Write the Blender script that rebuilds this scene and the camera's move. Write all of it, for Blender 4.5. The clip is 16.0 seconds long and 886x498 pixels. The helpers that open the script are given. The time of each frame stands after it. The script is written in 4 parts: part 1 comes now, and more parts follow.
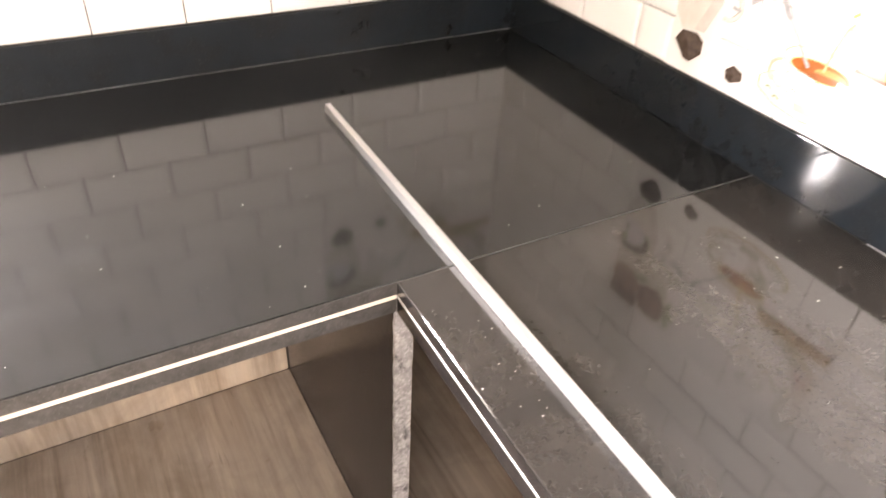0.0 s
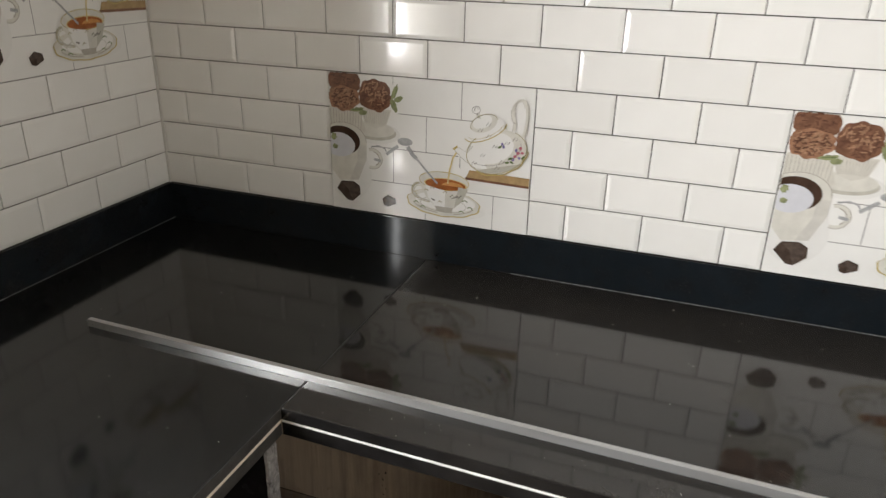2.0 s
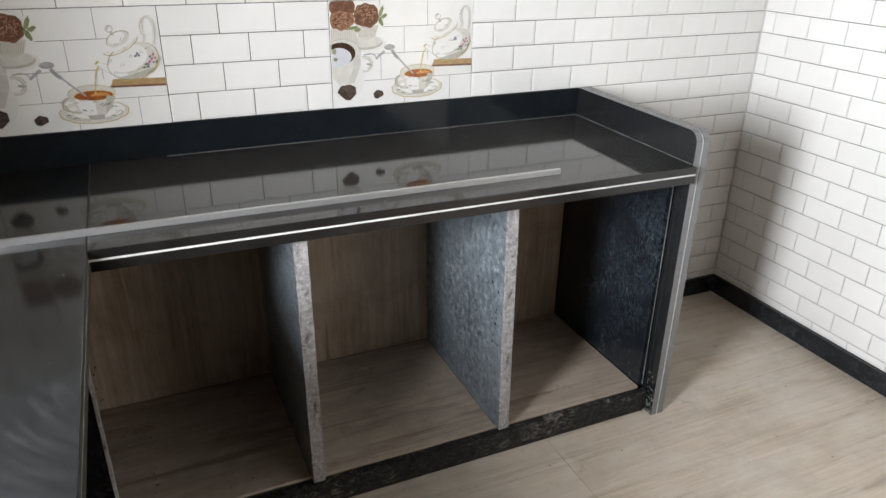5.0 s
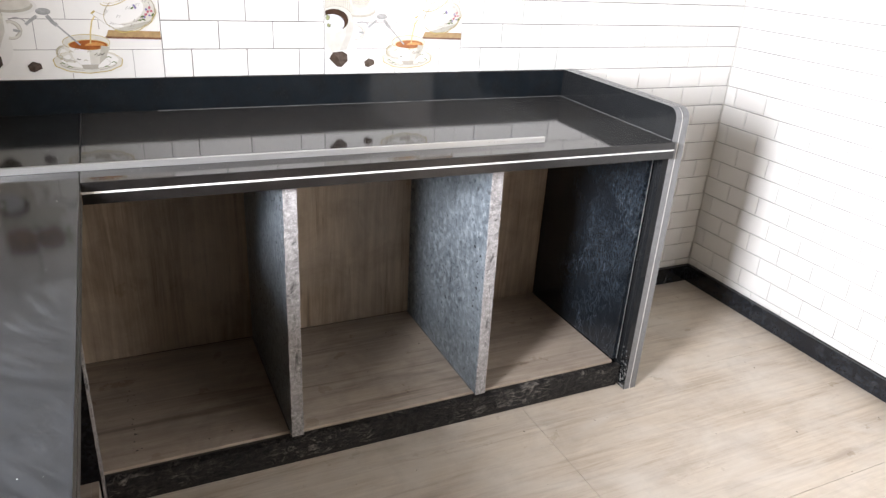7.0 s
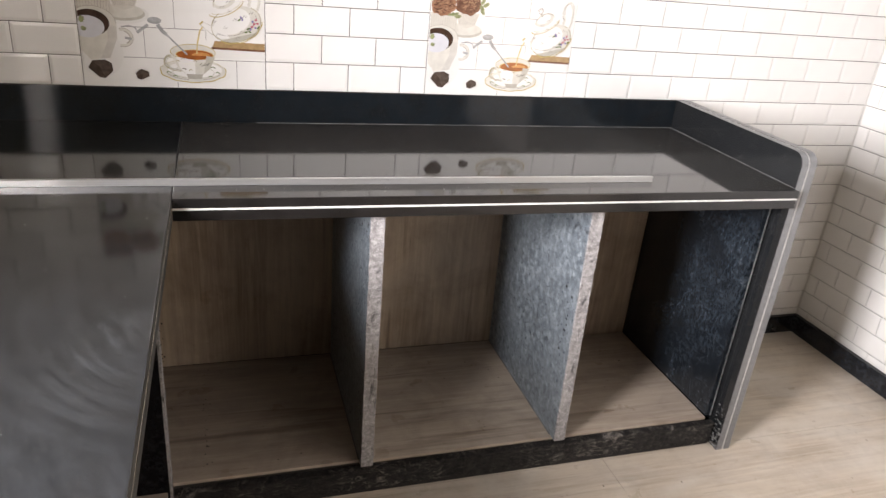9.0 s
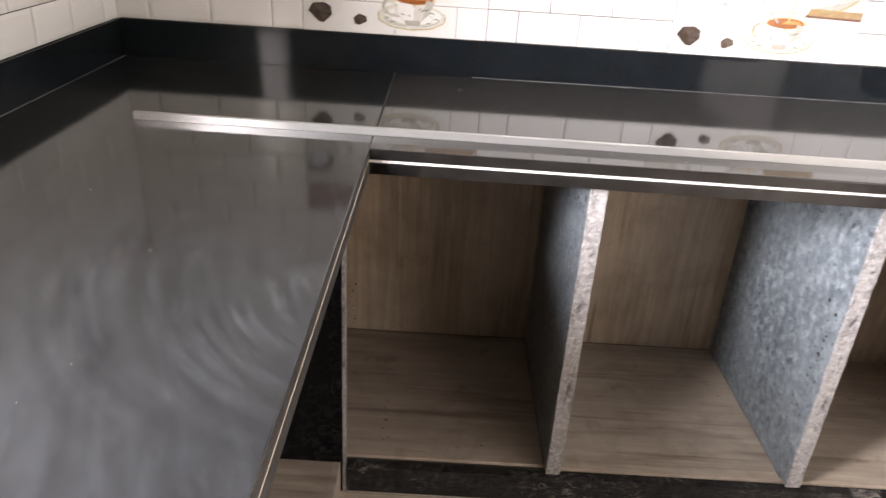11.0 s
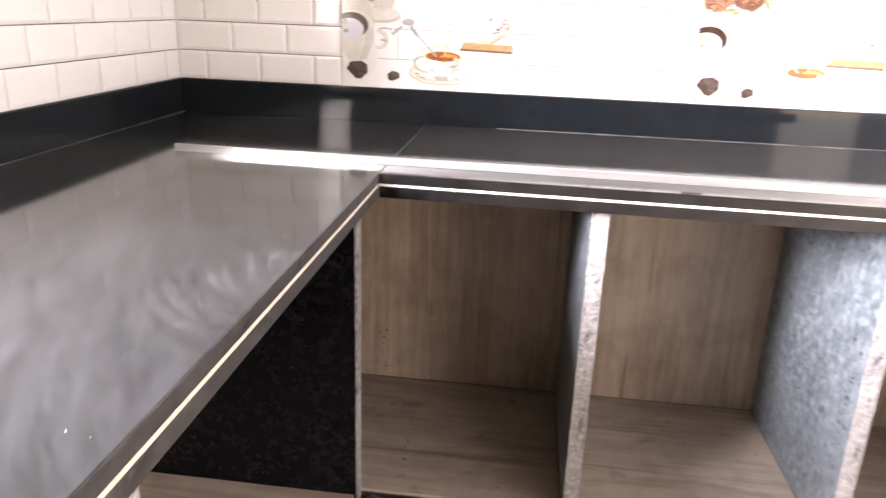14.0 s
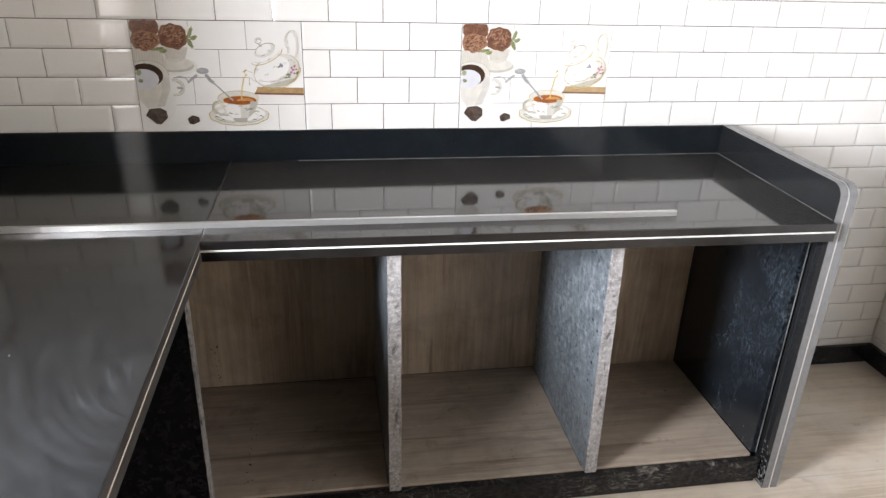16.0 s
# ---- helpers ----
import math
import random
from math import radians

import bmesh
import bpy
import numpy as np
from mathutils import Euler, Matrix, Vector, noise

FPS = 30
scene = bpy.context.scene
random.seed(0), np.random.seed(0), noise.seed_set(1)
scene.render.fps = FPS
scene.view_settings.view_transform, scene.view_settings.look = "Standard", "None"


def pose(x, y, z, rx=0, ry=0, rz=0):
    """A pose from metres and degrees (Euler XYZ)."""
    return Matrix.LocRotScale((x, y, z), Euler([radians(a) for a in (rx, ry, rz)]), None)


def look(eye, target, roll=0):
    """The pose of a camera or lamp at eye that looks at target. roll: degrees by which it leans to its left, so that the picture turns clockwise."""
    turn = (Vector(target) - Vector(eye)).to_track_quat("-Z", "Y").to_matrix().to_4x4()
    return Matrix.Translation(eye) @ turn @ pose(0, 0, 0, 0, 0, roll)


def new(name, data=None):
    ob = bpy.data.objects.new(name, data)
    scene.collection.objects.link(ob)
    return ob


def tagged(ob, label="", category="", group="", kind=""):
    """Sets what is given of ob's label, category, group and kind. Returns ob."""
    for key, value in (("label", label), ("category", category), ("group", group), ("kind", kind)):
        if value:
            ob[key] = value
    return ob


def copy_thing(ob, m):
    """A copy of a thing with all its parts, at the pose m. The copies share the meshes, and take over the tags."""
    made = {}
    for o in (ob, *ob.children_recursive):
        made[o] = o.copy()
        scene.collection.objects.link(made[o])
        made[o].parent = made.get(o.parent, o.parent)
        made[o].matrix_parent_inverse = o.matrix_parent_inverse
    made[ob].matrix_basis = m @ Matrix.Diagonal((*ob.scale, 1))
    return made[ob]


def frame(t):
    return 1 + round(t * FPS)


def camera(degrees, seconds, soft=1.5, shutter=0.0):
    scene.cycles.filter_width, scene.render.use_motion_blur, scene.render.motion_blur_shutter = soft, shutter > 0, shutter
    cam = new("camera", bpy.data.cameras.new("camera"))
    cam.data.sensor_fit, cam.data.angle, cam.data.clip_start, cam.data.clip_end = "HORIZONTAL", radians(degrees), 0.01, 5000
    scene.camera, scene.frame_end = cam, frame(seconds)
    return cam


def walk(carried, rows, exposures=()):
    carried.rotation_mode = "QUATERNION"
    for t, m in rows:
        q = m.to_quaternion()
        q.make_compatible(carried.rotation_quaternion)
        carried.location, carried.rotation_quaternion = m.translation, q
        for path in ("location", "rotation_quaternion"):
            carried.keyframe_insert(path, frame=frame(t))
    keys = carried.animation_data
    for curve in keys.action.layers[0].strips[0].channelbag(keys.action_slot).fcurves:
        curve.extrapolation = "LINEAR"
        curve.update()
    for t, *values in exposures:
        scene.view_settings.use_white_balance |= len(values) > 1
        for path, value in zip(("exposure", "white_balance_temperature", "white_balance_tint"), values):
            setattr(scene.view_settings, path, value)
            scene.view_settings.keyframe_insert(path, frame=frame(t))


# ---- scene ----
cam = camera(64.2, 16.0, 1.4, 0.4)
PATH = [
    (0, (1.309, -0.875, 1.371), (-0.073, -0.061, 0.177), 3.3),
    (0.5, (1.344, -0.911, 1.412), (-0.034, 0.091, 0.366), 2.9),
    (1, (1.293, -1.027, 1.431), (0.119, 0.323, 0.537), 3.2),
    (1.5, (1.234, -1.184, 1.462), (0.42, 0.441, 0.627), 2.3),
    (2, (1.252, -1.339, 1.483), (0.634, 0.393, 0.698), 1.3),
    (2.5, (1.221, -1.508, 1.522), (0.754, 0.285, 0.77), -0.3),
    (3, (1.055, -1.665, 1.528), (0.975, 0.221, 0.868), 1.0),
    (3.5, (0.919, -1.755, 1.524), (1.188, 0.083, 0.782), -1.2),
    (4, (0.882, -1.83, 1.484), (1.442, -0.054, 0.755), -0.4),
    (4.5, (0.883, -1.938, 1.482), (1.543, -0.222, 0.695), -0.4),
    (5, (0.86, -2.022, 1.439), (1.605, -0.365, 0.602), 0.9),
    (7.5, (0.809, -2.103, 1.335), (1.606, -0.451, 0.54), 4.2),
    (8, (0.815, -2.106, 1.349), (1.588, -0.417, 0.607), 4.8),
    (8.5, (0.82, -2.054, 1.364), (1.499, -0.351, 0.564), 5.4),
    (9, (0.837, -1.991, 1.367), (1.422, -0.259, 0.556), 5.4),
    (9.5, (0.867, -1.884, 1.384), (1.361, -0.131, 0.556), 5.4),
    (10, (0.854, -1.788, 1.369), (1.232, -0.04, 0.474), 5.6),
    (12.5, (0.918, -1.788, 1.077), (0.57, 0.031, 0.321), 1.8),
    (13, (0.948, -1.798, 1.05), (0.596, 0.076, 0.445), 2.1),
    (13.5, (0.967, -1.815, 1.019), (0.63, 0.083, 0.486), 3.9),
    (14, (1.008, -1.883, 1.154), (0.797, -0.006, 0.499), 2.2),
    (14.5, (1.04, -1.945, 1.326), (1.039, -0.123, 0.501), 2.1),
    (15, (1.031, -2.038, 1.414), (1.091, -0.246, 0.528), 0.4),
    (15.5, (1.039, -2.079, 1.44), (1.245, -0.251, 0.655), 2.3),
    (16, (1.017, -2.054, 1.462), (1.328, -0.251, 0.654), 1.8),
]
EXPOSURES = [
    (0, 3.05, 7500, 19), (0.5, 2.72, 7400, 20), (1, 1.85, 7000, 18), (1.5, 0.9, 6550, 13), (2, 0.6, 7000, 8), (2.5, 0.42, 7000, 8), (3, 0.38, 6900, 7), (3.5, 0.5, 6700, 6),
    (4.5, 0.7, 6500, 6), (5, 0.7, 6550, 8), (7.5, 1.5, 6600, 12), (8, 1.5, 6700, 13), (8.5, 1.25, 7000, 15), (10, 1.1, 7000, 14), (12.5, 2.7, 7000, 21), (13.5, 2.4, 6950, 20), (14, 2.4, 6950, 22), (15, 2.25, 6850, 20), (15.5, 1.45, 6700, 15), (16, 1.2, 6600, 11),
]
walk(cam, [(t, look(eye, target, roll)) for t, eye, target, roll in PATH], EXPOSURES)


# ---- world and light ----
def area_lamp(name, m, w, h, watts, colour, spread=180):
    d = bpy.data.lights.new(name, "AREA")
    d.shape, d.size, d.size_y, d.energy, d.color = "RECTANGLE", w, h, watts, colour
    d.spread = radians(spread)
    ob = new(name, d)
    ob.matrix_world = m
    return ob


world = bpy.data.worlds.new("sky")
scene.world = world
world.use_nodes = True
wn = world.node_tree.nodes
sky = wn.new("ShaderNodeTexSky")
sky.sky_type, sky.sun_disc, sky.sun_elevation, sky.sun_rotation = "NISHITA", False, radians(50), radians(120)
world.node_tree.links.new(sky.outputs[0], wn["Background"].inputs[0])
wn["Background"].inputs[1].default_value = 0.12

WIN_W = (-1.86, -1.36, 1.02, 1.78)      # window in the west wall: y0, y1, z0, z1
FILL_GAP_E = (2.85, 4.85, 0.0, 2.05)        # unseen opening added for the fill lamp in the east wall, past the counters: -y0, -y1, z0, z1
WIN_N = (0.965, 1.515, 1.508, 2.1)      # small window in the north wall
wy, wz = (WIN_W[0] + WIN_W[1]) / 2, (WIN_W[2] + WIN_W[3]) / 2
area_lamp("window_light", look((-0.132, wy, wz), (3, wy, wz)), WIN_W[1] - WIN_W[0], WIN_W[3] - WIN_W[2], 87, (0.895, 0.93, 1.0), 160)
# Warm fill lamp added out of view to lift the shaded parts.
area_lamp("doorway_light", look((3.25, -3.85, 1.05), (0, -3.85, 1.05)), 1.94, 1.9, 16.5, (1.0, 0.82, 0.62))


# ---- materials ----
COUNTER_Z = 0.847


class Mat:
    """A node material with a principled shader and a few shorthand nodes."""

    def __init__(self, name, rough=0.5, metal=0.0, colour=(0.5, 0.5, 0.5), spec=0.5):
        self.m = bpy.data.materials.new(name)
        self.m.use_nodes = True
        self.nt = self.m.node_tree
        self.b = self.nt.nodes["Principled BSDF"]
        self.set("Base Color", (*colour, 1))
        self.set("Roughness", rough)
        self.set("Metallic", metal)
        self.set("Specular IOR Level", spec)

    def set(self, key, v):
        if hasattr(v, "is_linked"):
            self.nt.links.new(v, self.b.inputs[key])
        else:
            self.b.inputs[key].default_value = v

    def node(self, kind, **kw):
        n = self.nt.nodes.new(kind)
        for k, v in kw.items():
            if hasattr(v, "is_linked"):
                self.nt.links.new(v, n.inputs[k])
            else:
                n.inputs[k].default_value = v
        return n

    def place(self, scale=(1, 1, 1), rot=(0, 0, 0)):
        tc = self.node("ShaderNodeTexCoord")
        mp = self.node("ShaderNodeMapping")
        self.nt.links.new(tc.outputs["Object"], mp.inputs["Vector"])
        mp.inputs["Scale"].default_value = scale
        mp.inputs["Rotation"].default_value = rot
        return mp.outputs[0]

    def noise(self, vec, scale, detail=4.0, rough=0.55, warp=0.0):
        return self.node("ShaderNodeTexNoise", Vector=vec, Scale=scale, Detail=detail, Roughness=rough, Distortion=warp).outputs["Fac"]

    def voronoi(self, vec, scale):
        return self.node("ShaderNodeTexVoronoi", Vector=vec, Scale=scale).outputs["Distance"]

    def ramp(self, fac, stops):
        n = self.node("ShaderNodeValToRGB", Fac=fac)
        e = n.color_ramp.elements
        while len(e) < len(stops):
            e.new(0.5)
        for el, (p, c) in zip(e, stops):
            el.position = p
            el.color = (*c, 1) if hasattr(c, "__len__") else (c, c, c, 1)
        return n.outputs[0]

    def mix(self, fac, a, b):
        n = self.nt.nodes.new("ShaderNodeMix")
        n.data_type = "RGBA"
        for k, v in ((0, fac), (6, a), (7, b)):
            if hasattr(v, "is_linked"):
                self.nt.links.new(v, n.inputs[k])
            else:
                n.inputs[k].default_value = v if k == 0 else (*v, 1)
        return n.outputs[2]

    def bump(self, height, strength=0.3, dist=0.002):
        n = self.node("ShaderNodeBump", Height=height, Strength=strength, Distance=dist)
        self.set("Normal", n.outputs[0])

    def random(self):
        return self.node("ShaderNodeObjectInfo").outputs["Random"]


def wall_tile():
    k = Mat("glazed_wall_tile", rough=0.09, spec=0.55)
    v = k.place()
    tone = k.mix(k.random(), (0.74, 0.725, 0.70), (0.79, 0.775, 0.75))
    n = k.noise(v, 9, 3)
    k.set("Base Color", k.mix(k.ramp(n, [(0.4, 0.0), (0.8, 0.35)]), tone, (0.68, 0.66, 0.63)))
    k.set("Roughness", k.ramp(k.noise(v, 30, 4), [(0.3, 0.06), (0.75, 0.17)]))
    k.bump(k.noise(v, 22, 2), 0.05, 0.002)
    return k.m


def span(k, v, axis, lo, hi, soft):
    """One inside a stretch of an axis, falling to nought over its soft and ragged ends."""
    rag = k.noise(v, 30, 3)
    xyz = k.node("ShaderNodeSeparateXYZ", Vector=v).outputs[axis]
    shift = k.nt.nodes.new("ShaderNodeMath")
    shift.operation = "MULTIPLY_ADD"
    k.nt.links.new(rag, shift.inputs[0])
    shift.inputs[1].default_value = soft * 2
    k.nt.links.new(xyz, shift.inputs[2])
    out = []
    for a, b in ((lo, lo + soft), (hi + 2 * soft, hi + soft)):
        n = k.node("ShaderNodeMapRange", Value=shift.outputs[0])
        n.inputs["From Min"].default_value, n.inputs["From Max"].default_value = a, b
        out.append(n.outputs[0])
    both = k.nt.nodes.new("ShaderNodeMath")
    both.operation = "MULTIPLY"
    for i in range(2):
        k.nt.links.new(out[i], both.inputs[i])
    return both.outputs[0]


def wipes(k, v, centre, rings, around):
    """Streaks that run in arcs about a centre, as a wiping cloth leaves them."""
    xyz = k.node("ShaderNodeSeparateXYZ", Vector=v).outputs

    def calc(op, *args):
        n = k.nt.nodes.new("ShaderNodeMath")
        n.operation = op
        for i, a in enumerate(args):
            if hasattr(a, "is_linked"):
                k.nt.links.new(a, n.inputs[i])
            else:
                n.inputs[i].default_value = a
        return n.outputs[0]

    dx, dy = calc("SUBTRACT", xyz[0], centre[0]), calc("SUBTRACT", xyz[1], centre[1])
    radius = calc("SQRT", calc("ADD", calc("MULTIPLY", dx, dx), calc("MULTIPLY", dy, dy)))
    turn = calc("ARCTAN2", dy, calc("MULTIPLY", dx, -1.0))
    polar = k.nt.nodes.new("ShaderNodeCombineXYZ")
    k.nt.links.new(calc("MULTIPLY", radius, rings), polar.inputs[0])
    k.nt.links.new(calc("MULTIPLY", turn, around), polar.inputs[1])
    return k.noise(polar.outputs[0], 1.0, 4, 0.6, 0.12)


def spot(k, v, centre, inner, outer):
    """One within a radius of a centre, falling to nought over a ragged rim."""
    n = k.nt.nodes.new("ShaderNodeVectorMath")
    n.operation = "DISTANCE"
    k.nt.links.new(v, n.inputs[0])
    n.inputs[1].default_value = centre
    rag = k.nt.nodes.new("ShaderNodeMath")
    rag.operation = "MULTIPLY_ADD"
    k.nt.links.new(k.noise(v, 18, 4, 0.65), rag.inputs[0])
    rag.inputs[1].default_value = 0.10
    k.nt.links.new(n.outputs["Value"], rag.inputs[2])
    r = k.node("ShaderNodeMapRange", Value=rag.outputs[0])
    r.inputs["From Min"].default_value, r.inputs["From Max"].default_value = outer + 0.05, inner + 0.05
    return r.outputs[0]


def granite(name, dust, base=0.011, fleck=0.10, size=260, blue=1.15, strip=False, gloss=0.06, spec=0.5, near=False, haze=0.0):
    """Polished black granite, with dull smears of stone dust."""
    k = Mat(name, rough=0.08, spec=spec)
    v = k.place()
    flecks = k.ramp(k.noise(v, size, 3, 0.6), [(0.56, base), (0.74, fleck)])
    clouds = k.noise(v, 22, 5, 0.6)
    stone = k.mix(k.ramp(clouds, [(0.45, 0.0), (0.75, 1.0)]), (base, base * (1 + blue) / 2, base * blue), flecks)
    swirl = k.noise(k.place((3.0, 1.6, 3), (0, 0, 0.35)), 2.6, 6, 0.62, 1.2)
    fine = k.noise(v, 240, 5, 0.75)
    arcs = k.ramp(wipes(k, v, (0.86, -0.97), 54, 1.8), [(0.43, 0.0), (0.60, 0.45), (0.76, 1.0)])
    more = k.ramp(wipes(k, v, (0.97, -1.27), 48, 1.6), [(0.43, 0.0), (0.78, 0.9)])
    arcs = k.mix(span(k, v, 1, -3.0, -1.38, 0.08), arcs, more)
    patch = k.ramp(k.noise(v, 5.5, 4, 0.6, 0.8), [(0.46, 0.0), (0.64, 1.0)])
    rubbed = span(k, v, 1, -1.85, -0.80, 0.10)
    patch = k.mix(rubbed, k.mix(0.35, (0, 0, 0), patch), k.ramp(k.noise(v, 4.2, 4, 0.6, 0.8), [(0.42, 0.10), (0.66, 1.0)]))
    film = k.ramp(swirl, [(0.36, 0.10), (0.55, 0.24), (0.80, 0.55)])
    if strip:
        unwiped = k.mix(span(k, v, 1, -0.30, 0.2, 0.07), (0, 0, 0), k.ramp(k.noise(k.place((1.0, 3.6, 1.0), (0, 0, 0.12)), 5, 6, 0.65, 1.4), [(0.30, 0.22), (0.68, 0.58)]))
        film = k.mix(unwiped, film, (1.0, 1.0, 1.0))
    mask = k.mix(k.mix(patch, (0, 0, 0), arcs), film, (1.0, 1.0, 1.0))
    mask = k.mix(k.ramp(fine, [(0.3, 0.5), (0.7, 1.0)]), (0.01, 0.01, 0.01), mask)
    scaled = k.mix(dust, (0, 0, 0), mask)
    if near:
        scaled = k.mix(span(k, v, 1, -3.2, -1.02, 0.16), k.mix(0.45, (0, 0, 0), scaled), scaled)
        scuff = k.ramp(wipes(k, v, (0.90, -1.02), 78, 1.5), [(0.40, 0.0), (0.58, 0.35), (0.72, 1.0)])
        sweep = k.ramp(wipes(k, v, (0.98, -1.18), 52, 1.5), [(0.44, 0.0), (0.72, 1.0)])
        rubs = k.mix(0.25, (0, 0, 0), mask)
        flour = k.ramp(k.noise(v, 320, 3, 0.7), [(0.42, 0.0), (0.72, 1.0)])
        for centre, inner, outer, much, marks in (
            ((0.672, -1.20, COUNTER_Z), 0.03, 0.11, 0.034, scuff), ((0.712, -1.085, COUNTER_Z), 0.008, 0.05, 0.04, scuff), ((0.60, -1.43, COUNTER_Z), 0.05, 0.20, 0.009, sweep),
            ((0.36, -1.15, COUNTER_Z), 0.06, 0.22, 0.007, sweep), ((0.58, -1.40, COUNTER_Z), 0.12, 0.34, 0.008, flour),
        ):
            where = k.mix(spot(k, v, centre, inner, outer), (0, 0, 0), marks)
            rubs = k.mix(k.mix(min(24 * much, 0.9), (0, 0, 0), where), rubs, (1, 1, 1))
            scaled = k.mix(k.mix(much, (0, 0, 0), where), scaled, (1, 1, 1))
    if strip:
        scaled = k.mix(span(k, v, 0, 0.78, 3.0, 0.22), k.mix(0.4, (0, 0, 0), scaled), scaled)
        grit = k.ramp(k.noise(v, 38, 6, 0.7), [(0.30, 0.4), (0.75, 1.0)])
        band = k.mix(span(k, v, 1, -0.607, -0.470, 0.012), (0, 0, 0), k.mix(span(k, v, 0, 0.72, 1.88, 0.10), (0, 0, 0), grit))
        scaled = k.mix(k.mix(0.022, (0, 0, 0), band), scaled, (1, 1, 1))
    grey = k.mix(span(k, v, 0, 0.735, 2.6, 0.004), (0.375, 0.38, 0.40), (0.46, 0.385, 0.325)) if strip else (0.36, 0.385, 0.42)
    k.set("Base Color", k.mix(scaled, stone, grey))
    k.set("Roughness", k.ramp(scaled, [(0.0, gloss), (0.12, gloss + 0.07), (0.5, 0.4)]))
    if haze:
        k.set("Sheen Weight", k.ramp(rubs, [(0.0, haze * 0.7), (1.0, haze * 6)]) if near else haze)
        k.set("Sheen Roughness", 0.4)
    return k.m


def flecked(name, base, fleck, scale, lean, spec=0.5):
    """Black stone with pale flecks gathered in clouds; lean: how far they run aslant."""
    k = Mat(name, rough=0.16, spec=spec)
    v = k.place((1.0, 1.0 + lean, 1.0 - 0.35 * lean), (0.6 * lean, 0, 0))
    small = k.ramp(k.noise(v, scale * 3.4, 5, 0.7), [(0.42, 0.0), (0.74, 1.0)])
    large = k.ramp(k.noise(v, scale, 4, 0.6), [(0.44, 0.05), (0.74, 1.0)])
    cloud = k.ramp(k.noise(k.place(), 4.0, 3, 0.6), [(0.34, 0.25), (0.66, 1.0)])
    amount = k.mix(cloud, (0, 0, 0), k.mix(large, (0, 0, 0), small))
    k.set("Base Color", k.mix(amount, base, fleck))
    k.set("Roughness", k.ramp(amount, [(0.0, 0.10), (1.0, 0.42)]))
    k.bump(small, 0.12, 0.001)
    return k.m


def aslant(name):
    """Black stone with short pale strokes that lean, and a blue film of dust; it darkens to the back as painted shade.
    """
    k = Mat(name, rough=0.2, spec=0.5)
    v, lean = k.place(), k.place((1.0, 2.6, 0.9), (radians(38), 0, 0))
    stroke = k.ramp(k.noise(lean, 46, 7, 0.72, 1.6), [(0.44, 0.0), (0.82, 0.95)])
    speck = k.ramp(k.noise(v, 150, 4, 0.7), [(0.52, 0.0), (0.72, 0.8)])
    cloud = k.ramp(k.noise(v, 5.0, 4, 0.65, 0.6), [(0.36, 0.10), (0.66, 1.0)])
    # Strokes fade deeper into the bay: its shade is put into the colour.
    front_lit = span(k, v, 1, -0.70, -0.26, 0.12)
    amount = k.mix(cloud, k.mix(0.3, (0, 0, 0), speck), stroke)
    amount = k.mix(front_lit, k.mix(0.25, (0, 0, 0), amount), amount)
    k.set("Base Color", k.mix(amount, k.mix(cloud, (0.004, 0.0055, 0.008), (0.007, 0.011, 0.016)), (0.095, 0.114, 0.133)))
    k.set("Roughness", k.ramp(amount, [(0.0, 0.16), (1.0, 0.5)]))
    k.bump(stroke, 0.15, 0.001)
    return k.m


def raw_granite(name, lo, hi, tint=(1.0, 1.0, 1.0), rough=0.5, pitted=1.0, relief=0.7, cracks=0.0):
    """Sawn, unpolished granite with grey flecks and chipped relief."""
    k = Mat(name, rough=rough, spec=0.5)
    v = k.place()
    a = k.noise(v, 85, 7, 0.75)
    c = k.noise(v, 14, 4, 0.6)
    fine = k.ramp(a, [(0.36, tuple(lo * t for t in tint)), (0.52, tuple((lo + hi) / 2 * t for t in tint)), (0.68, tuple(hi * 1.25 * t for t in tint))])
    body = k.mix(k.ramp(c, [(0.40, 0.0), (0.75, 0.5)]), fine, tuple(hi * 1.1 * t for t in tint))
    pits = k.ramp(k.noise(v, 46, 5, 0.7, 0.6), [(0.30, pitted), (0.40, 0.0)])
    glint = k.ramp(k.voronoi(v, 210), [(0.08, 0.7), (0.2, 0.0)])
    body = k.mix(glint, body, tuple(min(hi * 1.9, 0.8) * t for t in (1, 1, 1)))
    k.set("Base Color", k.mix(pits, body, (lo * 0.35, lo * 0.35, lo * 0.38)))
    k.set("Roughness", k.ramp(a, [(0.3, rough - 0.15), (0.8, rough + 0.2)]))
    if cracks:
        vein = k.ramp(k.noise(k.place((1.0, 1.0, 0.45)), 24, 7, 0.7, 1.4), [(0.34, cracks), (0.45, 0.0)])
        base = k.b.inputs["Base Color"]
        k.set("Base Color", k.mix(vein, base.links[0].from_socket, (0.022, 0.020, 0.022)))
    k.bump(k.noise(v, 60, 6, 0.75), relief, 0.003)
    return k.m


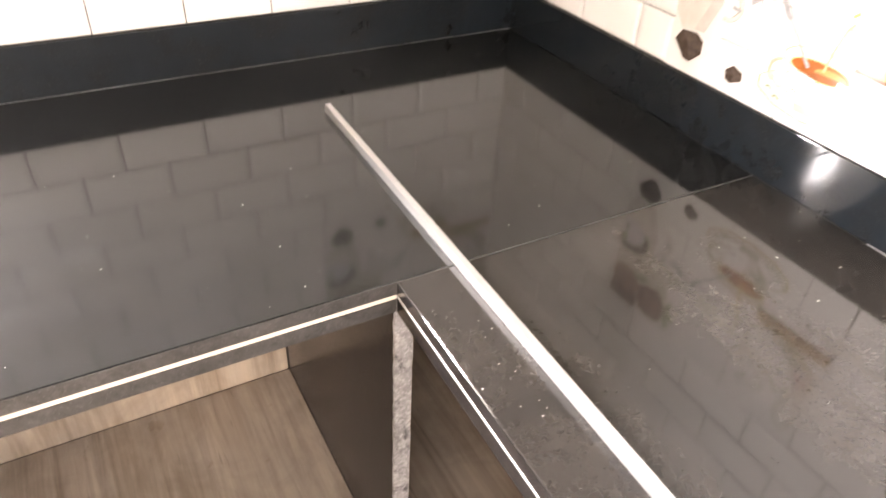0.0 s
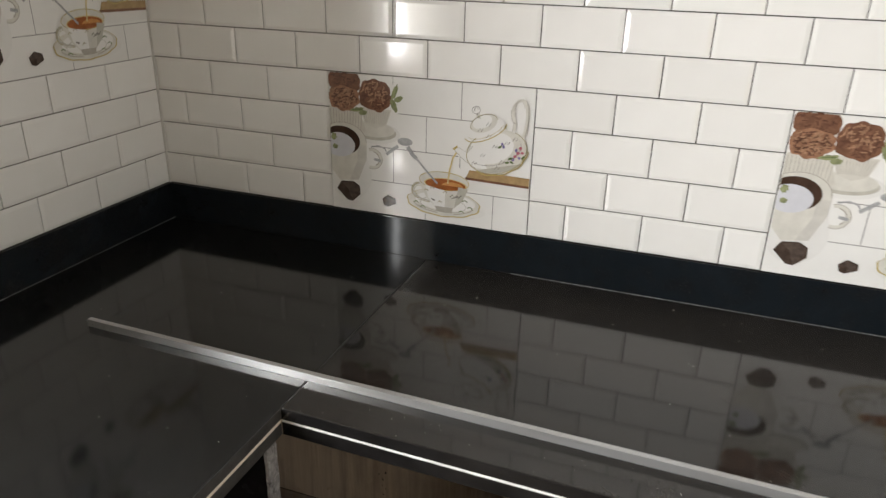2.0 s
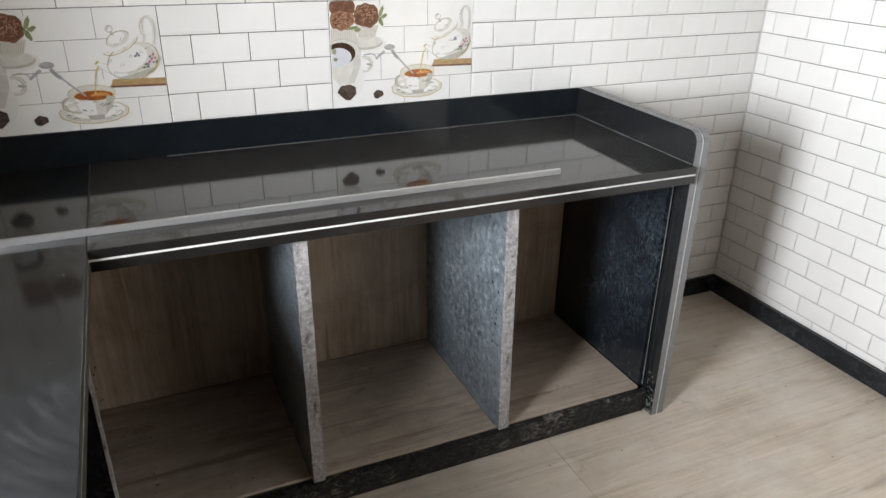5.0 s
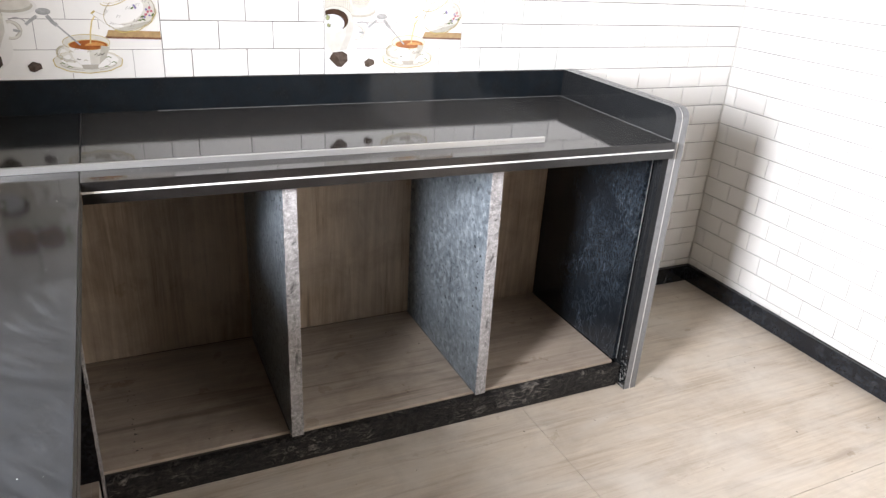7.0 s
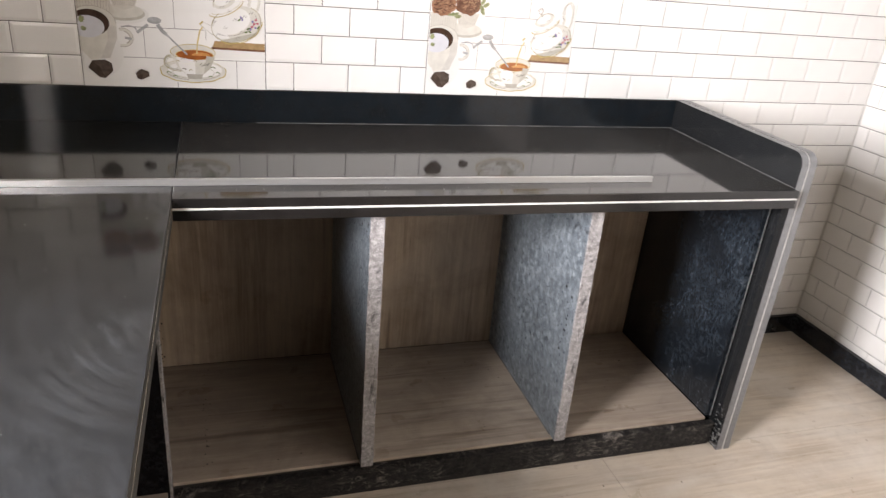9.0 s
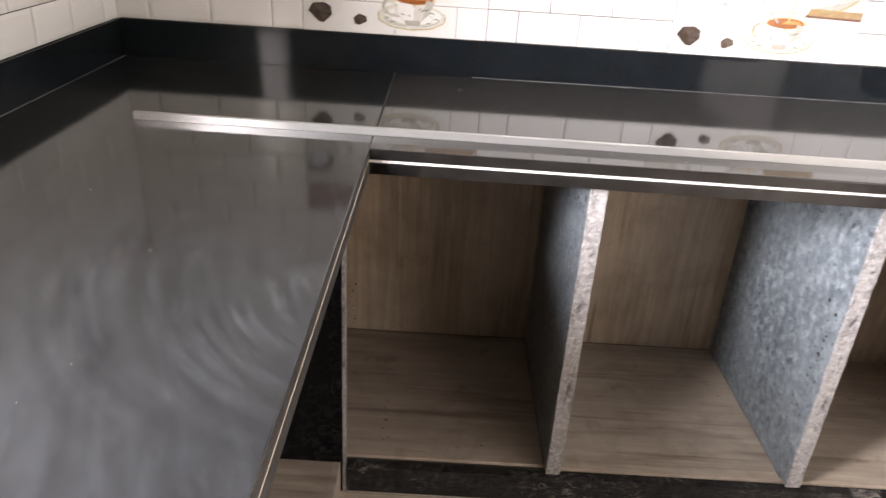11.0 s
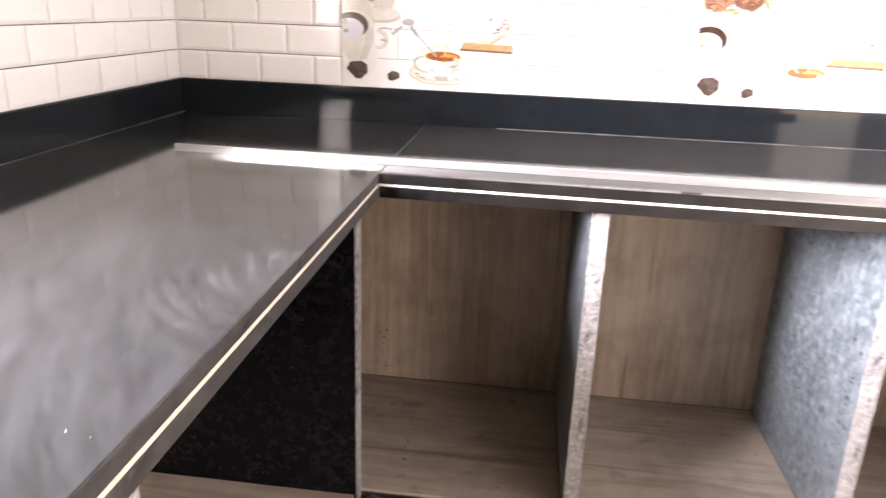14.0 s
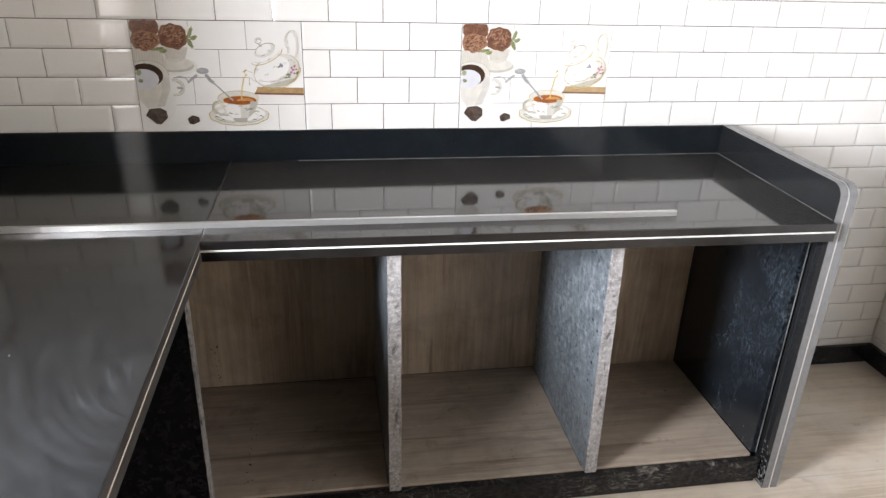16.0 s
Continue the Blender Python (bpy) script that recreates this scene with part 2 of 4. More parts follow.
def hammered(name):
    """Unpolished back of a granite slab: dark grey, with a shiny dimpled relief."""
    k = Mat(name, rough=0.34, spec=0.75)
    v = k.place()
    tone = k.ramp(k.noise(v, 48, 6, 0.7), [(0.32, (0.055, 0.066, 0.076)), (0.50, (0.13, 0.152, 0.17)), (0.70, (0.33, 0.365, 0.39))])
    cloud = k.ramp(k.noise(v, 7, 4, 0.6), [(0.40, 0.0), (0.70, 0.45)])
    tone = k.mix(cloud, tone, (0.22, 0.25, 0.275))
    pits = k.ramp(k.noise(v, 30, 5, 0.65, 0.5), [(0.30, 0.9), (0.39, 0.0)])
    k.set("Base Color", k.mix(pits, tone, (0.03, 0.033, 0.038)))
    k.set("Roughness", k.ramp(k.noise(v, 70, 4), [(0.3, 0.24), (0.75, 0.5)]))
    k.bump(k.noise(v, 42, 5, 0.62, 0.4), 0.85, 0.004)
    return k.m


def smeared_stone(name):
    """Rough black stone smeared with drawn-out marks of pale cement."""
    k = Mat(name, rough=0.6, spec=0.22)
    long, v = k.place((1.0, 1.0, 2.4), (0, 0.06, 0)), k.place()
    smear = k.ramp(k.noise(long, 30, 9, 0.8, 1.1), [(0.52, 0.0), (0.57, 0.7), (0.66, 1.0)])
    where = k.ramp(k.noise(v, 4.2, 4, 0.65), [(0.42, 0.12), (0.62, 0.9)])
    stone = k.ramp(k.noise(v, 55, 6, 0.7), [(0.38, (0.004, 0.004, 0.0045)), (0.74, (0.026, 0.024, 0.023))])
    cement = k.ramp(k.noise(v, 26, 5, 0.7), [(0.35, (0.09, 0.078, 0.068)), (0.65, (0.38, 0.35, 0.32))])
    amount = k.mix(where, (0, 0, 0), smear)
    k.set("Base Color", k.mix(amount, stone, cement))
    k.set("Roughness", k.ramp(amount, [(0.0, 0.5), (1.0, 0.85)]))
    k.bump(k.noise(long, 40, 7, 0.75, 0.6), 0.9, 0.004)
    return k.m


def travertine(name, grain, light, dark, worn=0.0, fine=58.0, blotch=0.35):
    """Tile printed with long brown veins; grain: the axis along which they run."""
    k = Mat(name, rough=0.34, spec=0.4)
    stretch = [fine, fine, fine]
    stretch["xyz".index(grain)] = 2.6
    v = k.place(tuple(stretch))
    w = k.place()
    veins = k.noise(v, 1.0, 8, 0.72, 0.35)
    broad = k.noise(k.place(tuple(q * 0.17 for q in stretch)), 1.0, 3, 0.5, 0.3)
    col = k.ramp(veins, [(0.25, dark), (0.5, tuple((p + q) / 2 for p, q in zip(light, dark))), (0.72, light)])
    col = k.mix(k.ramp(broad, [(0.38, 0.0), (0.62, 0.5)]), col, tuple(0.80 * p + 0.20 * q for p, q in zip(light, dark)))
    streak = k.ramp(k.noise(k.place(tuple(q * 0.55 for q in stretch)), 1.0, 5, 0.6, 0.5), [(0.30, 0.75), (0.43, 0.0)])
    col = k.mix(streak, col, tuple(0.92 * q for q in dark))
    specks = k.ramp(k.noise(k.place(tuple(q * 3 for q in stretch)), 1.0, 2), [(0.70, 0.0), (0.78, 0.6)])
    col = k.mix(specks, col, tuple(0.55 * q for q in dark))
    if worn:
        grey = k.ramp(k.noise(k.place((1.0, 2.6, 1.0), (0, 0, 0.15)), 3.2, 5, 0.62, 0.6), [(0.40, 0.0), (0.66, worn)])
        col = k.mix(grey, col, tuple(0.55 * p + 0.45 * q * 0.98 for p, q in zip((0.56, 0.53, 0.49), light)))
        stain = k.ramp(k.noise(k.place((1.0, 3.5, 1.0), (0, 0, -0.1)), 5.0, 6, 0.7, 0.9), [(0.60, 0.0), (0.74, 0.55)])
        col = k.mix(stain, col, (0.33, 0.255, 0.19))
    grime = k.ramp(k.noise(w, 6, 5, 0.65, 0.5), [(0.46, 0.0), (0.78, blotch)])
    k.set("Base Color", k.mix(grime, col, tuple(0.6 * q for q in dark)))
    k.set("Roughness", k.ramp(k.noise(w, 14, 4), [(0.3, 0.26), (0.8, 0.5)]))
    k.bump(veins, 0.06, 0.001)
    return k.m


def plain(name, colour, rough=0.5, metal=0.0, vary=0.25, scale=40.0):
    k = Mat(name, rough=rough, metal=metal)
    n = k.noise(k.place(), scale, 5, 0.6)
    k.set("Base Color", k.mix(k.ramp(n, [(0.3, 0.0), (0.75, 1.0)]), colour, tuple(c * (1 - vary) for c in colour)))
    k.set("Roughness", k.ramp(n, [(0.3, max(rough - 0.08, 0.02)), (0.8, min(rough + 0.1, 1))]))
    return k.m


def brushed(name):
    """Mill-finished aluminium, its fine lines drawn out along x, with a film of dust."""
    k = Mat(name, metal=0.8)
    lines = k.noise(k.place((3.0, 420.0, 420.0)), 1.0, 3)
    dust = k.noise(k.place((1.0, 2.0, 2.0)), 7, 4, 0.6)
    k.set("Base Color", k.mix(k.ramp(dust, [(0.35, 0.0), (0.75, 0.5)]), k.ramp(lines, [(0.3, 0.52), (0.7, 0.62)]), (0.45, 0.43, 0.40)))
    k.set("Roughness", k.ramp(lines, [(0.3, 0.27), (0.7, 0.36)]))
    return k.m


TILE = wall_tile()
GROUT = plain("dark_grout", (0.050, 0.044, 0.039), 0.9)
CORNER = plain("corner_grout", (0.60, 0.58, 0.55), 0.6, 0, 0.15, 40)
# Finish of unseen surfaces, kept dark so that they bounce little light.
UNSEEN_DARK = plain("unseen_dark_finish", (0.22, 0.205, 0.185), 0.9, 0, 0.3, 5)
GRANITE = granite("polished_black_granite", 0.04)
GRANITE_TOP = granite("dusty_black_granite", 0.105, 0.004, 0.022, 260, 1.15, True, 0.05, 0.5, False, 0.018)
GRANITE_SIDE = granite("wiped_black_granite", 0.042, 0.004, 0.022, 260, 1.15, False, 0.085, 0.5, True, 0.016)
SPLASH = granite("splash_granite", 0.05, 0.006, 0.028, 260, 1.9, False, 0.06, 0.30)
BLACK_PANEL = flecked("black_fleck_granite", (0.003, 0.0032, 0.0048), (0.045, 0.042, 0.043), 34, 0.0, 0.2)
SMUDGED = aslant("smudged_back_shaded_granite")
SKIRTING = flecked("chipped_black_skirting", (0.008, 0.010, 0.014), (0.15, 0.16, 0.17), 22, 0.0)
RAW = hammered("hammered_grey_granite")
RAW_EDGE = raw_granite("broken_granite_edge", 0.12, 0.40, (1.0, 0.955, 0.95), 0.6, 0.8, 0.6, 0.85)
KERB_MAT = smeared_stone("smeared_black_kerb")
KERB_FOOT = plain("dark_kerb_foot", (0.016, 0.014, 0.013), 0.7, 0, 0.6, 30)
EDGE_DARK = raw_granite("dusty_worktop_edge", 0.010, 0.062, (1.0, 0.93, 0.88), 0.45, 0.5, 0.25)
EDGE_BLACK = plain("black_worktop_edge", (0.013, 0.012, 0.012), 0.16, 0, 0.75, 26)
EDGE_GREY = plain("ground_granite_edge", (0.20, 0.20, 0.205), 0.32, 0, 0.45, 70)
INLAY = plain("white_edge_inlay", (0.70, 0.69, 0.665), 0.35, 0, 0.3, 30)
INLAY_WARM = plain("cream_edge_inlay", (0.72, 0.635, 0.53), 0.4, 0, 0.15, 60)
SEALANT = plain("pale_sealant", (0.26, 0.26, 0.255), 0.7, 0, 0.85, 12)
JOINT = plain("worktop_filler", (0.10, 0.097, 0.094), 0.6, 0, 0.95, 14)
ALUMINIUM = brushed("brushed_aluminium")
FLOOR_TILE = travertine("beige_floor_tile", "x", (0.62, 0.535, 0.43), (0.34, 0.27, 0.205), 0.75)
BAY_FLOOR = travertine("brown_shelf_tile", "x", (0.53, 0.438, 0.352), (0.17, 0.126, 0.094), 0.25, 50.0, 0.45)
BAY_BACK = travertine("brown_lining_tile", "z", (0.58, 0.465, 0.355), (0.165, 0.118, 0.084), 0.3, 50.0, 0.42)


# ---- mesh helpers ----
def box(bm, x0, x1, y0, y1, z0, z1, bevel=0.0, mi=0):
    vs = [bm.verts.new((x, y, z)) for z in (z0, z1) for y in (y0, y1) for x in (x0, x1)]
    fs = [bm.faces.new([vs[i] for i in q]) for q in ((0, 2, 3, 1), (4, 5, 7, 6), (0, 1, 5, 4), (1, 3, 7, 5), (3, 2, 6, 7), (2, 0, 4, 6))]
    for f in fs:
        f.material_index = mi
    if bevel:
        es = list({e for f in fs for e in f.edges})
        bmesh.ops.bevel(bm, geom=es, offset=bevel, segments=2, affect="EDGES", profile=0.6)
    return fs


def prism(bm, pts, z0, z1, bevel=0.0):
    """An upright prism over a counter-clockwise outline."""
    lo = [bm.verts.new((x, y, z0)) for x, y in pts]
    hi = [bm.verts.new((x, y, z1)) for x, y in pts]
    n = len(pts)
    top = bm.faces.new(hi)
    fs = [bm.faces.new(lo[::-1]), top] + [bm.faces.new((lo[i], lo[(i + 1) % n], hi[(i + 1) % n], hi[i])) for i in range(n)]
    if bevel:
        bmesh.ops.bevel(bm, geom=list(top.edges), offset=bevel, segments=5, affect="EDGES", profile=0.6)
    return fs


def mesh(name, bm, *mats):
    me = bpy.data.meshes.new(name)
    bm.normal_update()
    bm.to_mesh(me)
    bm.free()
    for m in mats:
        me.materials.append(m)
    return me


def part(name, bm, material, parent=None, label=""):
    ob = new(name, mesh(name, bm, *(material if isinstance(material, (list, tuple)) else (material,))))
    ob.parent = parent
    return tagged(ob, label)


def slab(name, dims, material, parent=None, label="", bevel=0.0015):
    bm = bmesh.new()
    box(bm, *dims, bevel)
    return part(name, bm, material, parent, label)


def thing(name, label, category, group="", kind=""):
    return tagged(new(name), label, category, group, kind)


# ---- shell of the room ----
X0, X1, Y0, TOP = 0.055, 3.06, -5.0, 3.0
SPLASH_Z, PITCH, BRICK = 0.937, 0.0756, 0.150
PICTURES_N = [(0.507, 0.957), (1.407, 1.857)]
PIC_W = (-0.452, -0.002, SPLASH_Z + 4 * PITCH, SPLASH_Z + 8 * PITCH)
BOX_N = (1.815, 1.993, 1.357, 1.462)


def wall(name, u0, u1, holes, m, thick, label):
    """A wall in its own x (along), y (into the wall) and z, with holes that go through."""
    us = sorted({u0, u1, *[h[0] for h in holes], *[h[1] for h in holes]})
    zs = sorted({0.0, TOP, *[h[2] for h in holes], *[h[3] for h in holes]})

    def solid(i, j):
        if not (0 <= i < len(us) - 1 and 0 <= j < len(zs) - 1):
            return False
        u, z = (us[i] + us[i + 1]) / 2, (zs[j] + zs[j + 1]) / 2
        return not any(h[0] < u < h[1] and h[2] < z < h[3] for h in holes)

    bm = bmesh.new()
    for i in range(len(us) - 1):
        for j in range(len(zs) - 1):
            if not solid(i, j):
                continue
            a, b, c, d = us[i], us[i + 1], zs[j], zs[j + 1]
            for y, flip in ((0.004, False), (thick, True)):
                q = [(a, y, c), (b, y, c), (b, y, d), (a, y, d)]
                bm.faces.new([bm.verts.new(p) for p in (q[::-1] if flip else q)])
            for (di, dj), q in (((-1, 0), [(a, c), (a, d)]), ((1, 0), [(b, d), (b, c)]), ((0, -1), [(b, c), (a, c)]), ((0, 1), [(a, d), (b, d)])):
                if not solid(i + di, j + dj):
                    (p, q1), (r, s1) = q
                    f = bm.faces.new([bm.verts.new(w) for w in ((p, 0.004, q1), (r, 0.004, s1), (r, thick, s1), (p, thick, q1))])
                    f.material_index = 1
    bmesh.ops.remove_doubles(bm, verts=bm.verts, dist=1e-5)
    bmesh.ops.recalc_face_normals(bm, faces=bm.faces)
    ob = part(name, bm, (GROUT, UNSEEN_DARK))
    ob.matrix_world = m
    return tagged(ob, label, "wall", kind="structure")


M_N = pose(0, 0, 0)
M_W = pose(X0, 0, 0, 0, 0, 90)
M_E = pose(X1, 0, 0, 0, 0, -90)
M_S = pose(0, Y0, 0, 0, 0, 180)
HOLES_N = [WIN_N, BOX_N]
HOLES_W = [WIN_W]
wall_north = wall("wall_north", X0 - 0.2, X1 + 0.2, HOLES_N, M_N, 0.2, "white glazed brick-pattern tiled kitchen wall")
wall_west = wall("wall_west", Y0, 0.0, HOLES_W, M_W, 0.18, "white brick-tiled wall with a window over the counter")
wall_east = wall("wall_east", 0.0, -Y0, [FILL_GAP_E], M_E, 0.2, "white brick-tiled wall above a black skirting, with an unseen opening added for fill light")
wall_south = wall("wall_south", -X1 - 0.2, -X0 + 0.2, [], M_S, 0.2, "unseen closing wall, darkened to cut bounced light")
wall_south.data.materials[0] = UNSEEN_DARK
# Unseen dark sheets added on the east wall to weaken bounced light.
tagged(slab("wall_plaster", (X1 - 0.001, X1 + 0.0035, Y0, -4.852, 0.0, TOP), UNSEEN_DARK, bevel=0), "unseen dark sheet past the tiled part of the wall, cutting bounced light", "wall", kind="structure")
tagged(slab("wall_plaster", (X1 - 0.001, X1 + 0.0035, -4.85, -2.85, 2.052, TOP), UNSEEN_DARK, bevel=0), "unseen dark sheet over the fill opening, cutting bounced light", "wall", kind="structure")
tagged(slab("wall_plaster", (X1 - 0.001, X1 + 0.0035, -2.848, -2.752, 0.0, TOP), UNSEEN_DARK, bevel=0), "unseen dark sheet between the tiles and the fill opening", "wall", kind="structure")
ceiling = tagged(slab("ceiling", (X0 - 0.2, X1 + 0.2, Y0 - 0.2, 0.2, TOP, TOP + 0.12), UNSEEN_DARK, bevel=0), "unseen grey ceiling, darkened to cut bounced light", "ceiling", kind="structure")
floor = tagged(slab("floor", (X0 - 0.2, X1 + 0.2, Y0 - 0.3, 0.2, -0.12, -0.003), GROUT, bevel=0), "beige vein-patterned tiled floor", "floor", kind="structure")
slab("baseboard", (2.314, X1 - 0.012, -0.012, 0.003, 0.0, 0.074), SKIRTING)
for i in range(5):
    slab("baseboard", (X1 - 0.012 - 0.0006 * (i % 2), X1 + 0.003, max(-0.6 * (i + 1) + 0.0012, -2.849), 0.003 if i == 0 else -0.6 * i, 0.0, 0.074 - 0.0008 * (i % 2)), SKIRTING, bevel=0.001)
for ob in [o for o in scene.objects if o.name.startswith("baseboard")]:
    tagged(ob, "black granite skirting strip along the tiled wall", "baseboard", kind="structure")


for x in (X0, X1):
    d = 0.0025 if x == X0 else -0.0025
    tagged(slab("trim", (min(x - 0.003, x + d) if d > 0 else x + d, max(x - 0.003, x + d) if d > 0 else x + 0.003, -0.0025, 0.003, 0.076 if x == X1 else SPLASH_Z, TOP), CORNER, bevel=0), "pale grout in the corner of the tiled walls", "grout", kind="structure")


# ---- worktops ----
def worktop(name, pts, edge, face, inlay, rim, line, label):
    """A granite slab with a doubled front edge; edge: the two ends of its front line, outline pts counter-clockwise."""
    top = thing(name, label, "worktop")
    bm = bmesh.new()
    prism(bm, pts, COUNTER_Z - 0.020, COUNTER_Z, 0.0028)
    for f in bm.faces:
        f.normal_update()
        f.material_index = 1 if abs(f.normal.z) < 0.5 else 0
    part("slab", bm, (face, rim), top)
    (ax, ay), (bx, by) = edge
    L = math.hypot(bx - ax, by - ay)
    m = Matrix.Translation((ax, ay, 0)) @ Matrix.Rotation(math.atan2(by - ay, bx - ax), 4, "Z")
    for nm, z0, z1, inset, mat, lab in (("edge_inlay", 0.020, 0.020 + line, 0.001, inlay, "pale inlay line in the edge"), ("edge_strip", 0.020 + line, 0.047, 0.0, rim, "black granite edge strip")):
        bm = bmesh.new()
        box(bm, 0, L, inset, 0.045, COUNTER_Z - z1, COUNTER_Z - z0)
        bm.transform(m)
        part(nm, bm, mat, top, lab)
    return top


XI, YI, XE, YE, YL = 0.736, -0.597, 2.2435, -0.622, -2.9
XB = 2.2615                             # the worktop widens a little towards the wall
worktop("worktop", [(XI + 0.0005, -0.004), (XI + 0.0005, YI), (XE, YE), (XB, -0.004)], ((XI + 0.0005, YI), (XE, YE)), GRANITE_TOP, INLAY, EDGE_BLACK, 0.005, "polished black granite worktop with a white inlaid edge")
worktop("worktop", [(X0 + 0.004, -0.004), (X0 + 0.004, YL), (XI - 0.0005, YL), (XI - 0.0005, -0.004)], ((XI - 0.0005, YL), (XI - 0.0005, YI)), GRANITE_SIDE, INLAY_WARM, EDGE_DARK, 0.0068, "dusty black granite worktop along the side wall")
seam = slab("worktop_joint", (XI - 0.0004, XI + 0.0004, YI + 0.05, -0.006, COUNTER_Z - 0.010, COUNTER_Z + 0.0003), JOINT, bevel=0)
tagged(seam, "thin pale filler line between two granite worktops", "joint")


def backsplash(name, dims, bead, label):
    ob = thing(name, label, "backsplash")
    slab("board", dims, SPLASH, ob, bevel=0.001)
    slab("bead", bead, SEALANT, ob, "thin pale sealant line", bevel=0)


backsplash("backsplash", (X0 + 0.005, XB + 0.006, -0.005, 0.004, COUNTER_Z, SPLASH_Z - 0.001), (0.93, XB, -0.0065, -0.005, COUNTER_Z, COUNTER_Z + 0.0010), "low black granite upstand behind the worktop")
backsplash("backsplash", (X0 - 0.004, X0 + 0.005, YL, 0.004, COUNTER_Z, SPLASH_Z - 0.001), (X0 + 0.005, X0 + 0.0065, YL, -0.005, COUNTER_Z, COUNTER_Z + 0.0006), "low black granite upstand on the side wall")


# ---- end panel ----
def end_panel():
    top = thing("end_panel", "black granite end panel with a rounded pale ground edge", "panel")
    def askew(y):
        return 0.0045 + 0.0185 * (y + 0.606) / 0.606

    r, yf, zt = 0.035, -0.606, SPLASH_Z + 0.002
    for nm, x0, x1, inset, mats in (("inner_slab", 2.240, 2.261, 0.0, (GRANITE, EDGE_GREY)), ("inlay", 2.261, 2.266, 0.001, (INLAY, INLAY)), ("outer_slab", 2.266, 2.287, 0.0, (GRANITE, EDGE_GREY))):
        f, t = yf + inset, zt - inset
        pts = [(-0.001, 0.0), (f, 0.0)] + [(f + r - r * math.cos(a), t - r + r * math.sin(a)) for a in (radians(q) for q in range(0, 91, 15))] + [(-0.001, t)]
        bm = bmesh.new()
        a = [bm.verts.new((x0 + askew(y), y, z)) for y, z in pts]
        b = [bm.verts.new((x1 + askew(y), y, z)) for y, z in pts]
        bm.faces.new(a), bm.faces.new(b[::-1])
        for i in range(len(pts)):
            q = bm.faces.new((a[i], b[i], b[(i + 1) % len(pts)], a[(i + 1) % len(pts)]))
            q.material_index = 1
        bmesh.ops.recalc_face_normals(bm, faces=bm.faces)
        part(nm, bm, mats, top)
    bm = bmesh.new()
    box(bm, 2.2392, 2.2407, -0.600, -0.006, COUNTER_Z, COUNTER_Z + 0.0012)
    for v in bm.verts:
        v.co.x += askew(v.co.y)
    part("bead", bm, SEALANT, top, "thin pale sealant line")
    slab("lining", (2.219, 2.2385, -0.552, -0.03, 0.092, 0.799), SMUDGED, top, "smudged black granite lining, shade painted in at the back")
    slab("lining_edge", (2.2352, 2.2375, -0.5538, -0.5525, 0.092, 0.799), SEALANT, top, "pale sawn edge", bevel=0)
    return top


end_panel()


# ---- open bays under the worktops ----
def divider(name, x, y0, y1, z0, z1, thick, lean, label):
    ob = thing(name, label, "divider", "stone dividers under the worktop")
    bm = bmesh.new()
    box(bm, -thick / 2, thick / 2, y0 + 0.006, y1, z0, z1)
    part("slab", bm, RAW, ob)
    bm = bmesh.new()
    box(bm, -thick / 2 - 0.0006, thick / 2 + 0.0006, y0, y0 + 0.006, z0, z1)
    bmesh.ops.subdivide_edges(bm, edges=[e for e in bm.edges if e.calc_length() > 0.3], cuts=70, use_grid_fill=True)
    for v in bm.verts:
        v.co += (noise.noise_vector(v.co * 60 + Vector((x * 9, 0, 0))) * 0.0009 + noise.noise_vector(v.co * 190) * 0.0013)
    part("front_edge", bm, RAW_EDGE, ob, "rough broken front edge")
    slab("bead", (-thick / 2 - 0.003, -thick / 2, y0 + 0.03, y1, z0, z0 + 0.003), SEALANT, ob, "pale cement fillet", bevel=0)
    ob.location = (x, 0, 0)
    ob.rotation_euler = (0, lean, 0)
    return ob


divider("divider", 1.163, -0.578, -0.031, 0.091, 0.7995, 0.031, radians(-0.35), "sawn grey granite divider with a broken front edge")
divider("divider", 1.7155, -0.576, -0.031, 0.091, 0.7995, 0.031, radians(-0.75), "sawn grey granite divider lit pale blue by daylight")

BAY = 0.090
shelf = thing("shelf_base", "raised cabinet floor tiled in brown vein-patterned tile", "cabinet base")
slab("core", (X0 + 0.01, 2.219, -0.5485, -0.03, 0.0, BAY - 0.009), GROUT, shelf, bevel=0)
for a, b in ((X0 + 0.012, 1.1465), (1.147, 1.7035), (1.704, 2.218)):
    slab("floor_tile", (a, b, -0.5488 if a < 0.5 else -0.556, -0.031, BAY - 0.009, BAY), BAY_FLOOR, shelf)
lining = thing("bay_lining", "brown vein-patterned tiles lining the back of the bays", "lining")
for a, b in ((X0 + 0.012, 1.1645), (1.165, 1.7205), (1.721, 2.218)):
    slab("lining_tile", (a, b, -0.030 if a < 1.7 else -0.050, 0.004, BAY + 0.0005, 0.7995), BAY_BACK, lining)
kerb = thing("kerb", "rough black granite kerb along the bay floors", "kerb")
bm = bmesh.new()
box(bm, 0.692, 2.236, -0.578, -0.557, 0.014, 0.080)
bmesh.ops.subdivide_edges(bm, edges=[e for e in bm.edges if e.calc_length() > 0.5], cuts=110, use_grid_fill=True)
for v in bm.verts:
    if v.co.y < -0.56 or v.co.z > 0.04:
        v.co += noise.noise_vector(v.co * 45) * 0.003
    if v.co.z < 0.04:
        v.co.z = max(v.co.z + noise.noise(Vector((v.co.x * 7, 3, 0))) * 0.012, 0.002)
part("stone", bm, KERB_MAT, kerb)
slab("foot", (0.694, 2.236, -0.5725, -0.559, 0.0, 0.030), KERB_FOOT, kerb, "dark strip set back at the floor", bevel=0)

